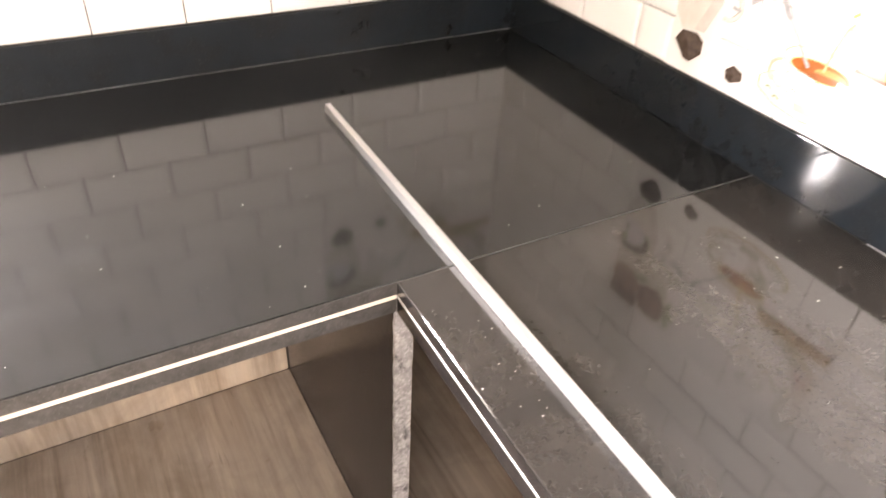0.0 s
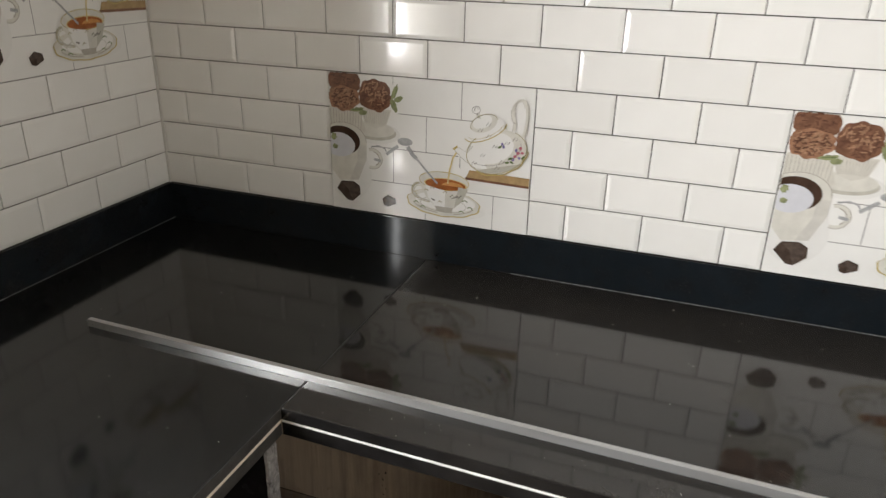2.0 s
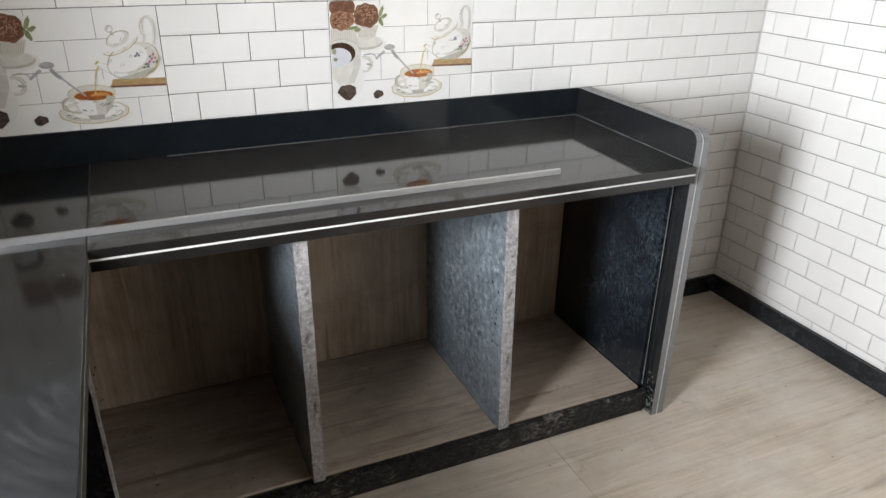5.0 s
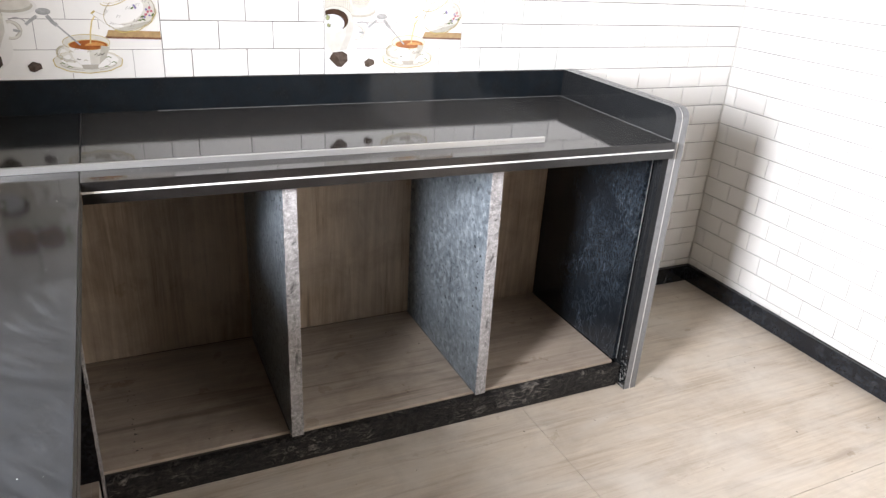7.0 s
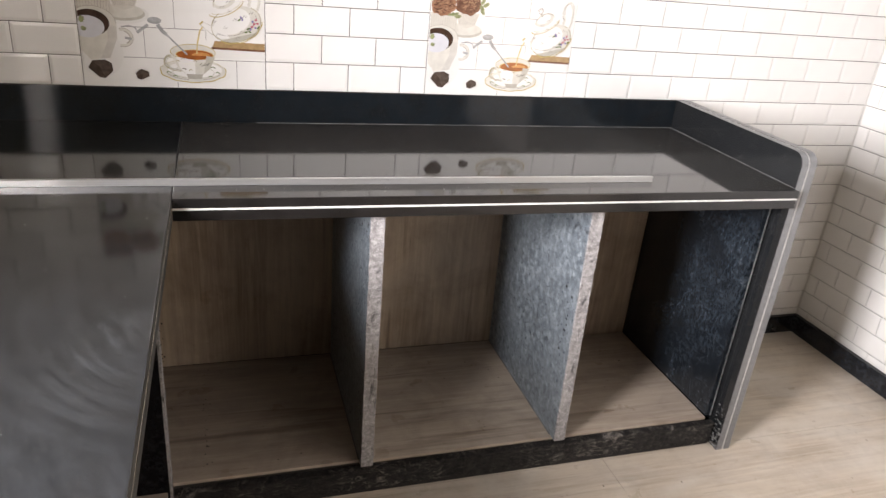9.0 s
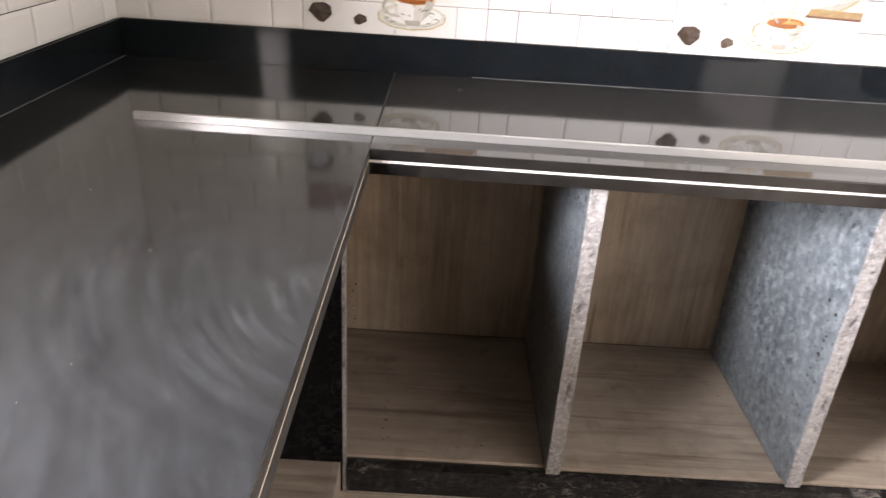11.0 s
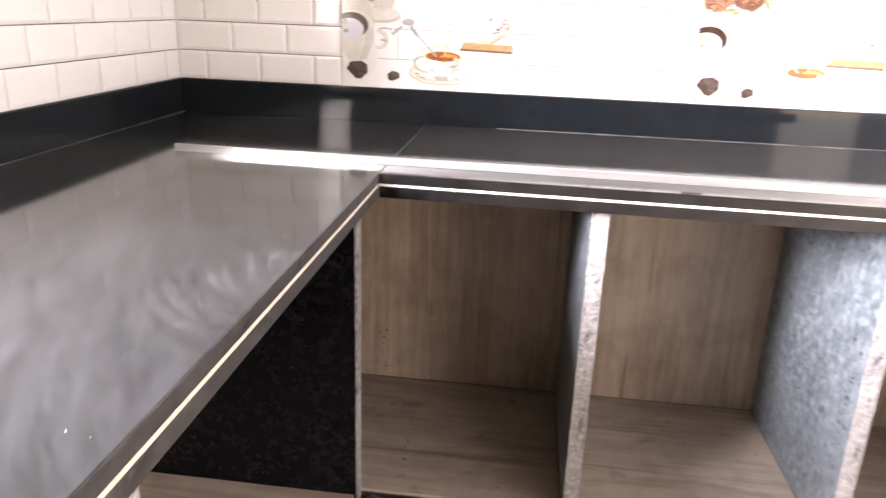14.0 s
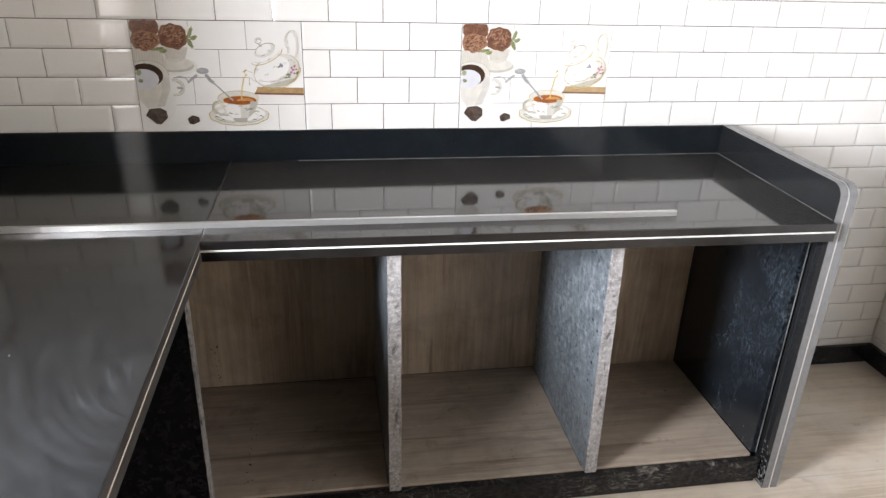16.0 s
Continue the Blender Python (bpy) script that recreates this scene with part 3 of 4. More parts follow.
# side run
side = thing("shelf_base", "raised cabinet floor under the side worktop, brown tiles", "cabinet base")
slab("core", (X0 + 0.01, 0.660, YL, -0.578, 0.0, BAY - 0.009), GROUT, side, bevel=0)
for a, b in ((-1.405, -0.5762), (YL, -1.437)):
    slab("floor_tile", (X0 + 0.0415, 0.661, a, b, BAY - 0.009, BAY), BAY_FLOOR, side)
slab("kerb_stone", (0.661, 0.678, YL, -0.5768, 0.0, BAY + 0.001), BAY_FLOOR, side, "brown tile facing on the kerb")
side_lining = thing("bay_lining", "brown vein-patterned tiles behind the side bays", "lining")
for a, b in ((-1.405, -0.578), (YL, -1.437)):
    slab("lining_tile", (X0 + 0.0055, X0 + 0.041, a, b, BAY + 0.001, 0.7995), BAY_BACK, side_lining)
panel = thing("corner_panel", "black flecked granite panel closing the corner bay", "panel")
slab("slab", (X0 + 0.012, 0.683, -0.576, -0.5495, 0.0, 0.7995), BLACK_PANEL, panel)
bm = bmesh.new()
box(bm, 0.6835, 0.689, -0.5765, -0.549, 0.0, 0.7995)
bmesh.ops.subdivide_edges(bm, edges=[e for e in bm.edges if e.calc_length() > 0.3], cuts=70, use_grid_fill=True)
for v in bm.verts:
    v.co += noise.noise_vector(v.co * 60) * 0.0015
    v.co.z = max(v.co.z, 0.0)
part("front_edge", bm, RAW_EDGE, panel, "pale rough sawn edge")
for y in (-1.421, -2.2):
    d = thing("divider", "dark granite divider under the side worktop", "divider", "stone dividers under the side worktop")
    slab("slab", (X0 + 0.042, 0.690, y - 0.015, y + 0.015, BAY + 0.0005 if y < -2 else 0.0, 0.7995), BLACK_PANEL, d)
    slab("front_edge", (0.6905, 0.697, y - 0.0155, y + 0.0155, BAY + 0.002, 0.7995), RAW_EDGE, d, "pale rough sawn edge")


# ---- aluminium bar lying on the worktop ----
def straight_bar():
    bm = bmesh.new()
    L, w, h, t = 1.574, 0.0090, 0.0138, 0.0013
    pts = [(-w / 2, 0), (w / 2, 0), (w / 2, h), (-w / 2, h)]
    inn = [(-w / 2 + t, t), (w / 2 - t, t), (w / 2 - t, h - t), (-w / 2 + t, h - t)]
    rings = [[bm.verts.new((x, y, z)) for y, z in loop] for x in (0, L) for loop in (pts, inn)]
    o0, i0, o1, i1 = rings
    for k in range(4):
        n = (k + 1) % 4
        bm.faces.new((o0[k], o0[n], o1[n], o1[k]))
        bm.faces.new((i0[n], i0[k], i1[k], i1[n]))
        bm.faces.new((o0[n], o0[k], i0[k], i0[n]))
        bm.faces.new((o1[k], o1[n], i1[n], i1[k]))
    bmesh.ops.recalc_face_normals(bm, faces=bm.faces)
    ob = part("aluminium_bar", bm, ALUMINIUM)
    ob.matrix_world = Matrix.Translation((0.288, -0.509, COUNTER_Z + 0.0004)) @ Matrix.Rotation(math.atan2(-0.024, 1.572), 4, "Z")
    return tagged(ob, "long dusty aluminium straightedge bar lying on the worktop", "metal bar")


straight_bar()


# ---- printed picture tiles ----
def glaze(name, colour, vary=0.35, scale=60.0):
    return plain("print_" + name, colour, 0.12, 0, vary, scale)


P = {n: glaze(n, c, v, q) for n, c, v, q in (
    ("ground", (0.76, 0.745, 0.72), 0.08, 9), ("muffin", (0.22, 0.105, 0.065), 0.6, 55), ("muffin_gold", (0.37, 0.19, 0.115), 0.6, 65),
    ("paper", (0.60, 0.57, 0.51), 0.15, 50), ("pleat", (0.42, 0.39, 0.34), 0.2, 50), ("china", (0.655, 0.63, 0.57), 0.2, 30),
    ("china_shade", (0.49, 0.465, 0.405), 0.25, 40), ("ink", (0.24, 0.22, 0.20), 0.5, 160), ("gilt", (0.44, 0.39, 0.24), 0.45, 110),
    ("coffee", (0.06, 0.032, 0.022), 0.4, 50), ("chocolate", (0.085, 0.058, 0.045), 0.6, 60),
    ("leaf", (0.15, 0.21, 0.075), 0.6, 60), ("tea", (0.37, 0.115, 0.032), 0.45, 45), ("lemon", (0.60, 0.28, 0.09), 0.35, 70),
    ("wood", (0.42, 0.28, 0.14), 0.4, 60), ("spoon", (0.42, 0.42, 0.42), 0.45, 90), ("stream", (0.66, 0.52, 0.24), 0.3, 60),
    ("joint", (0.25, 0.24, 0.23), 0.2, 60), ("rose", (0.50, 0.16, 0.20), 0.3, 90), ("violet", (0.22, 0.18, 0.36), 0.3, 90), ("soft_shadow", (0.715, 0.70, 0.675), 0.08, 14),
    ("cocoa", (0.115, 0.085, 0.07), 0.6, 90), ("crust", (0.42, 0.235, 0.145), 0.6, 140), ("crust_dark", (0.14, 0.065, 0.042), 0.5, 120), ("mint", (0.30, 0.325, 0.17), 0.5, 90), ("yellow_gilt", (0.55, 0.43, 0.16), 0.5, 140), ("pale_shade", (0.58, 0.555, 0.51), 0.2, 40), ("lilac", (0.60, 0.60, 0.64), 0.12, 40))}
TW, TH = 0.45, 4 * PITCH


def ell(cx, cy, rx, ry, a0=0, a1=360, n=30, wob=0.0, tilt=0.0):
    full = a1 - a0 >= 360
    out = []
    for i in range(n if full else n + 1):
        a = radians(a0 + (a1 - a0) * i / n)
        k = 1 + wob * noise.noise(Vector((cx * 31 + math.cos(a) * 2.2, cy * 17 + math.sin(a) * 2.2, 3)))
        p, q, c, d = rx * k * math.cos(a) * TW, ry * k * math.sin(a) * TH, math.cos(radians(tilt)), math.sin(radians(tilt))
        out.append((cx + (p * c - q * d) / TW, cy + (p * d + q * c) / TH))
    return out


def scallop(cx, cy, rx, ry, a0=0, a1=360, tilt=0.0):
    """A wavy-edged oval, as a moulded china rim."""
    out = []
    n = 72 if a1 - a0 >= 360 else 40
    for i in range(n if a1 - a0 >= 360 else n + 1):
        a = radians(a0 + (a1 - a0) * i / n)
        k = 1 + 0.022 * abs(math.sin(5 * a)) + 0.012 * math.sin(11 * a)
        p, q, c, d = rx * k * math.cos(a) * TW, ry * k * math.sin(a) * TH, math.cos(radians(tilt)), math.sin(radians(tilt))
        out.append((cx + (p * c - q * d) / TW, cy + (p * d + q * c) / TH))
    return out


def clamp(p):
    return [(min(max(u, 0.004), 0.996), min(max(v, 0.004), 0.996)) for u, v in p]


def printed_tile(m):
    top = thing("picture_tile", "glazed wall tile printed with muffins, coffee mug and tea set", "picture tile", "printed picture tiles")
    slab("tile", (0.0008, TW - 0.0008, -0.0002, 0.0045, 0.0008, TH - 0.0008), P["ground"], top, bevel=0.0004)
    depth, made = [0], []

    def flat(name, items, key, joined=False):
        bm = bmesh.new()
        for item in items:
            depth[0] += 0 if joined and len(bm.faces) else 1
            y = -0.0004 - 0.00003 * depth[0]
            if not joined:
                bm = bmesh.new()
            if item[0] == "stroke":
                pts = clamp(item[1])
                left, right = [], []
                for q, (u, v) in enumerate(pts):
                    (a, b), (c, d) = pts[max(q - 1, 0)], pts[min(q + 1, len(pts) - 1)]
                    du, dv = (c - a) * TW, (d - b) * TH
                    k = math.hypot(du, dv) or 1
                    nu, nv = -dv / k * item[2] / 2, du / k * item[2] / 2
                    left.append(bm.verts.new((u * TW + nu, y, v * TH + nv)))
                    right.append(bm.verts.new((u * TW - nu, y, v * TH - nv)))
                for q in range(len(pts) - 1):
                    bm.faces.new((left[q], right[q], right[q + 1], left[q + 1]))
            else:
                bm.faces.new([bm.verts.new((u * TW, y, v * TH)) for u, v in clamp(item)])
            bm.normal_update()
            for f in bm.faces:
                if f.normal.y > 0:
                    f.normal_flip()
            if not joined or item is items[-1]:
                made.append((name, part(name, bm, P[key], top)))

    def streaks(seed, cx, cy, rx, ry, count, length, w):
        """Short strokes strewn over an oval, as the cracks and crumbs of a crust."""
        rnd, out = random.Random(seed), []
        for _ in range(count):
            a, q = rnd.uniform(0, 6.28), 0.86 * math.sqrt(rnd.random())
            u, v, turn = cx + rx * q * math.cos(a), cy + ry * q * math.sin(a), rnd.gauss(0.5, 0.7)
            d = length * rnd.uniform(0.4, 1.0)
            pts = [(u + d * k * math.cos(turn) + rnd.gauss(0, 0.003), v + d * 1.3 * k * math.sin(turn) + rnd.gauss(0, 0.004)) for k in (-0.5, 0.0, 0.5)]
            out += line([p for p in pts if ((p[0] - cx) / rx) ** 2 + ((p[1] - cy) / ry) ** 2 < 0.95] if all(((p[0] - cx) / rx) ** 2 + ((p[1] - cy) / ry) ** 2 < 0.95 for p in pts) else [(u, v), (u + 0.004, v + 0.003)], w * rnd.uniform(0.5, 1.2))
        return out

    def line(pts, w):
        return [("stroke", pts, w)]

    def arc(*a, w=0.0016, **kw):
        p = ell(*a, **kw)
        return line(p + ([p[0]] if len(a) < 6 else []), w)

    joints = []
    for v, a, b in ((0.25, 0.22, 0.44), (0.25, 0.70, 1.0), (0.5, 0.22, 0.66), (0.75, 0.36, 0.72)):
        joints += line([(a, v), (b, v)], 0.0016)
    for u, v, d in ((0.5, 0.0, 0.06), (0.833, 0.0, 0.25), (0.335, 0.25, 0.5), (0.667, 0.42, 0.5), (0.5, 0.5, 0.75), (0.667, 0.75, 1.0), (0.335, 0.95, 1.0)):
        joints += line([(u, v), (u, d)], 0.0014)
    flat("printed_joint", joints, "joint")
    flat("printed_shadow", [ell(0.10, 0.28, 0.12, 0.20), ell(0.60, 0.12, 0.20, 0.08), ell(0.23, 0.60, 0.14, 0.08)], "soft_shadow")
    # muffins
    flat("plate", [ell(0.235, 0.605, 0.115, 0.060)], "china_shade")
    flat("plate_face", [ell(0.232, 0.622, 0.110, 0.055)], "china")
    flat("back_muffin", [ell(0.085, 0.945, 0.085, 0.10, wob=0.12)], "muffin")
    flat("crust_crack", streaks(3, 0.085, 0.945, 0.08, 0.09, 30, 0.03, 0.003), "crust_dark", True)
    flat("paper_case", [[(0.0, 0.76), (0.165, 0.74), (0.195, 0.60), (0.12, 0.55), (0.0, 0.55)], [(0.165, 0.77), (0.325, 0.77), (0.30, 0.66), (0.245, 0.63), (0.19, 0.66)]], "paper")
    flat("paper_pleat", sum([line([(0.01 + 0.015 * i, 0.745), (0.012 + 0.014 * i, 0.595)], 0.0011) for i in range(12)] + [line([(0.176 + 0.0125 * i, 0.758), (0.198 + 0.0085 * i, 0.665)], 0.0010) for i in range(12)], []), "pleat", True)
    flat("muffin", [ell(0.078, 0.82, 0.084, 0.088, wob=0.22, n=44)], "muffin_gold")
    flat("crust_crack", streaks(5, 0.078, 0.82, 0.08, 0.084, 44, 0.035, 0.0034), "crust_dark", True)
    flat("crust", streaks(6, 0.075, 0.83, 0.078, 0.08, 40, 0.028, 0.003), "crust", True)
    flat("muffin", [ell(0.242, 0.86, 0.088, 0.110, wob=0.20, n=44)], "muffin")
    flat("crust_crack", streaks(8, 0.242, 0.85, 0.084, 0.105, 46, 0.032, 0.0034), "crust_dark", True)
    flat("crust", streaks(9, 0.236, 0.875, 0.080, 0.095, 46, 0.024, 0.0030), "crust", True)
    flat("mint_leaf", [ell(0.343, 0.895, 0.012, 0.052, wob=0.4, tilt=-24), ell(0.338, 0.805, 0.014, 0.048, wob=0.4, tilt=28), ell(0.362, 0.850, 0.012, 0.036, wob=0.4, tilt=-62), ell(0.15, 0.752, 0.035, 0.014, wob=0.4, tilt=12), ell(0.18, 0.735, 0.022, 0.018, wob=0.4)], "mint")
    flat("leaf_vein", line([(0.342, 0.845), (0.355, 0.92)], 0.0012) + line([(0.352, 0.78), (0.335, 0.825)], 0.0012) + line([(0.125, 0.748), (0.18, 0.757)], 0.0012), "leaf")
    # mug of coffee
    flat("mug", [ell(0.075, 0.52, 0.122, 0.135, 0, 180) + [(-0.05, 0.30), (0.05, 0.22), (0.15, 0.24), (0.195, 0.40)]], "china")
    flat("mug_side", [[(0.150, 0.50), (0.195, 0.50), (0.195, 0.40), (0.15, 0.24), (0.10, 0.23), (0.145, 0.38)]], "pale_shade")
    flat("mug_handle", arc(0.225, 0.41, 0.045, 0.065, -110, 110, w=0.0065), "china")
    flat("mug_handle_line", arc(0.225, 0.41, 0.053, 0.076, -110, 110, w=0.0012) + arc(0.225, 0.41, 0.037, 0.052, -60, 80, w=0.0022), "pleat")
    flat("coffee", [ell(0.062, 0.52, 0.10, 0.105)], "coffee")
    flat("foam", [ell(0.050, 0.487, 0.085, 0.088)], "lilac")
    flat("reflected_leaf", [ell(0.022, 0.545, 0.016, 0.026, wob=0.5), ell(0.028, 0.47, 0.014, 0.018, wob=0.5)], "mint")
    flat("mug_shade", arc(0.075, 0.52, 0.120, 0.132, 0, 180, w=0.0016), "pleat")
    flat("ornament", line([(0.22, 0.495), (0.26, 0.51), (0.29, 0.495), (0.30, 0.475)], 0.003) + line([(0.235, 0.41), (0.27, 0.40)], 0.006), "spoon")
    # chocolate
    flat("chocolate", [[(0.03, 0.155), (0.055, 0.215), (0.12, 0.225), (0.155, 0.195), (0.158, 0.13), (0.115, 0.07), (0.085, 0.075)], [(0.275, 0.12), (0.305, 0.155), (0.345, 0.135), (0.348, 0.095), (0.305, 0.065), (0.283, 0.075)]], "chocolate")
    flat("chocolate_face", [[(0.055, 0.205), (0.115, 0.218), (0.150, 0.19), (0.09, 0.165)], [(0.09, 0.165), (0.150, 0.19), (0.150, 0.135), (0.112, 0.078)], [(0.283, 0.12), (0.306, 0.148), (0.338, 0.132), (0.312, 0.108)], [(0.312, 0.108), (0.340, 0.128), (0.343, 0.098), (0.308, 0.07)]], "cocoa")
    # spoons
    flat("far_spoon", line([(0.30, 0.455), (0.36, 0.525)], 0.007) + [ell(0.395, 0.56, 0.038, 0.028)], "spoon")
    # board under the teapot
    flat("board_shadow", [[(0.68, 0.27), (1.0, 0.27), (1.0, 0.36), (0.70, 0.36)]], "soft_shadow")
    flat("board", [[(0.695, 0.345), (1.0, 0.335), (1.0, 0.405), (0.715, 0.415)]], "wood")
    flat("board_edge", [[(0.695, 0.345), (1.0, 0.335), (1.0, 0.352), (0.695, 0.362)]], "muffin")
    # tea cup
    flat("saucer_rim", [scallop(0.59, 0.150, 0.182, 0.099)], "yellow_gilt")
    flat("saucer", [scallop(0.59, 0.153, 0.1765, 0.0945)], "china")
    flat("saucer_light", [ell(0.60, 0.165, 0.150, 0.068)], "ground")
    flat("saucer_well", arc(0.59, 0.14, 0.115, 0.055, w=0.0012) + arc(0.59, 0.155, 0.155, 0.08, 200, 260, w=0.002) + arc(0.59, 0.155, 0.155, 0.08, 290, 345, w=0.002), "pleat")
    flat("cup_handle", arc(0.470, 0.225, 0.034, 0.050, 30, 250, w=0.0042) + line([(0.457, 0.185), (0.475, 0.165), (0.505, 0.160), (0.525, 0.150)], 0.0036), "china_shade")
    flat("cup_handle_line", arc(0.470, 0.225, 0.034, 0.050, 100, 200, w=0.0016) + arc(0.470, 0.225, 0.040, 0.060, 40, 250, w=0.0014) + arc(0.470, 0.225, 0.025, 0.036, 40, 250, w=0.0012) + line([(0.452, 0.180), (0.47, 0.155), (0.52, 0.145)], 0.0014), "gilt")
    flat("cup", [ell(0.592, 0.315, 0.125, 0.068, 0, 180) + [(0.472, 0.27), (0.505, 0.18), (0.545, 0.125), (0.56, 0.095), (0.63, 0.095), (0.645, 0.125), (0.685, 0.18), (0.712, 0.27)]], "china")
    flat("cup_inside", [ell(0.592, 0.312, 0.117, 0.06)], "china")
    flat("tea_edge", [ell(0.60, 0.291, 0.106, 0.045)], "stream")
    flat("tea", [ell(0.60, 0.290, 0.10, 0.040)], "tea")
    flat("lemon_slice", [ell(0.635, 0.285, 0.052, 0.028, 0, 180)], "lemon")
    flat("cup_rim", arc(0.592, 0.312, 0.123, 0.066, w=0.0013), "yellow_gilt")
    flat("cup_light", [[(0.50, 0.27), (0.60, 0.245), (0.60, 0.12), (0.555, 0.115), (0.515, 0.18)]], "ground")
    flat("cup_shade", [[(0.665, 0.285), (0.712, 0.275), (0.685, 0.18), (0.645, 0.125), (0.655, 0.20)]], "china_shade")
    flat("cup_foot", [[(0.55, 0.125), (0.64, 0.125), (0.635, 0.085), (0.56, 0.085)]], "pleat")
    flat("cup_flowers", line([(0.625, 0.205), (0.638, 0.222), (0.645, 0.200), (0.658, 0.222), (0.668, 0.203), (0.68, 0.225)], 0.0022) + line([(0.632, 0.195), (0.675, 0.215)], 0.0016) + line([(0.53, 0.175), (0.55, 0.165)], 0.003), "ink")
    for u, v in ((0.455, 0.135), (0.49, 0.105), (0.685, 0.105), (0.725, 0.14), (0.70, 0.185)):
        flat("saucer_sprig", line([(u - 0.014, v), (u, v + 0.008), (u + 0.012, v - 0.004)], 0.0022), "leaf")
    for u, v in ((0.505, 0.235), (0.535, 0.255), (0.60, 0.235), (0.575, 0.16)):
        flat("cup_sprig", line([(u - 0.010, v - 0.006), (u, v + 0.008), (u + 0.010, v - 0.004)], 0.0018), "gilt")
    flat("tea_spoon", line([(0.56, 0.29), (0.50, 0.38), (0.455, 0.45)], 0.0042) + line([(0.455, 0.45), (0.435, 0.475), (0.41, 0.53)], 0.009), "spoon")
    flat("tea_stream", line([(0.655, 0.535), (0.635, 0.49), (0.62, 0.40), (0.612, 0.30)], 0.0034), "stream")
    # teapot
    grip = [(0.912, 0.715), (0.918, 0.765), (0.908, 0.80), (0.903, 0.845), (0.912, 0.885), (0.930, 0.915), (0.952, 0.915), (0.966, 0.875), (0.970, 0.81), (0.966, 0.735), (0.955, 0.68)]
    flat("teapot_handle", line(grip, 0.0060), "china")
    flat("teapot_handle_line", line([(u + 0.007, v + 0.009) for u, v in grip[2:]], 0.0009) + line([(u - 0.007, v - 0.007) for u, v in grip[:8]], 0.0009) + line([(0.918, 0.765), (0.905, 0.775), (0.900, 0.80)], 0.0016), "pleat", True)
    flat("teapot", [ell(0.838, 0.562, 0.143, 0.145, tilt=20)], "china")
    flat("teapot_light", [ell(0.815, 0.585, 0.105, 0.105, tilt=20)], "ground")
    flat("teapot_side", [ell(0.872, 0.53, 0.100, 0.095, -95, 25, tilt=20)], "china")
    flat("spout", [[(0.640, 0.545), (0.655, 0.568), (0.705, 0.535), (0.735, 0.600), (0.80, 0.44), (0.745, 0.435), (0.695, 0.475)]], "ground")
    flat("spout_line", line([(0.655, 0.568), (0.705, 0.535), (0.722, 0.575)], 0.0008) + line([(0.640, 0.545), (0.695, 0.475), (0.745, 0.435)], 0.0010), "pleat", True)
    flat("teapot_shade", [ell(0.855, 0.465, 0.105, 0.040, 185, 360, tilt=14)], "china_shade")
    flat("teapot_lid", [ell(0.782, 0.705, 0.100, 0.056, tilt=26)], "ground")
    flat("lid_dome", [ell(0.776, 0.745, 0.064, 0.055, tilt=26)], "china")
    flat("lid_light", [ell(0.768, 0.755, 0.048, 0.042, tilt=26)], "ground")
    flat("lid_neck", [ell(0.748, 0.795, 0.010, 0.022, tilt=20)], "china")
    flat("lid_knob", [ell(0.738, 0.830, 0.019, 0.024, tilt=20)], "ground")
    flat("knob_line", arc(0.738, 0.830, 0.019, 0.024, w=0.0011, tilt=20) + arc(0.738, 0.833, 0.009, 0.012, 20, 250, w=0.0012) + line([(0.742, 0.805), (0.752, 0.785), (0.76, 0.775)], 0.0012), "ink", True)
    flat("lid_gilding", arc(0.784, 0.698, 0.103, 0.058, 178, 352, w=0.0020, tilt=26) + arc(0.784, 0.704, 0.088, 0.046, 182, 345, w=0.0008, tilt=26), "yellow_gilt", True)
    flat("teapot_gilding", [("stroke", scallop(0.840, 0.556, 0.144, 0.147, 215, 345, 20), 0.0022)] + line([(0.636, 0.548), (0.655, 0.572)], 0.0042), "yellow_gilt", True)
    flat("teapot_outline", arc(0.838, 0.562, 0.143, 0.145, 120, 400, w=0.0016, tilt=20) + arc(0.776, 0.745, 0.066, 0.057, -10, 190, w=0.0014, tilt=26), "gilt", True)
    flat("teapot_line", arc(0.828, 0.60, 0.135, 0.125, 215, 335, w=0.0008, tilt=22) + arc(0.850, 0.585, 0.105, 0.10, 290, 10 + 360, w=0.0007, tilt=22) + arc(0.776, 0.745, 0.064, 0.055, 20, 150, w=0.0007, tilt=26), "ink", True)
    for cx, cy in ((0.715, 0.575), (0.795, 0.742), (0.735, 0.47), (0.845, 0.455), (0.76, 0.70), (0.83, 0.60), (0.885, 0.63), (0.775, 0.53), (0.865, 0.50), (0.80, 0.665), (0.92, 0.66)):
        flat("sprig", line([(cx - 0.010, cy - 0.012), (cx, cy + 0.013), (cx + 0.006, cy - 0.010), (cx + 0.013, cy + 0.010)], 0.0012), "ink")
    flat("rose", [ell(u, v, 0.0075, 0.011, wob=0.6, n=9) for u, v in ((0.948, 0.605), (0.938, 0.57), (0.925, 0.548), (0.957, 0.575))], "rose")
    flat("violet", [ell(u, v, 0.006, 0.010, wob=0.6, n=9) for u, v in ((0.865, 0.622), (0.918, 0.525), (0.930, 0.590), (0.945, 0.540), (0.872, 0.605))], "violet")
    flat("painted_leaf", [ell(u, v, 0.011, 0.007, wob=0.5, n=9, tilt=q) for u, v, q in ((0.905, 0.53, 20), (0.912, 0.505, -30), (0.962, 0.545, 60), (0.89, 0.50, 10), (0.855, 0.60, 40))], "leaf")
    owner = {}
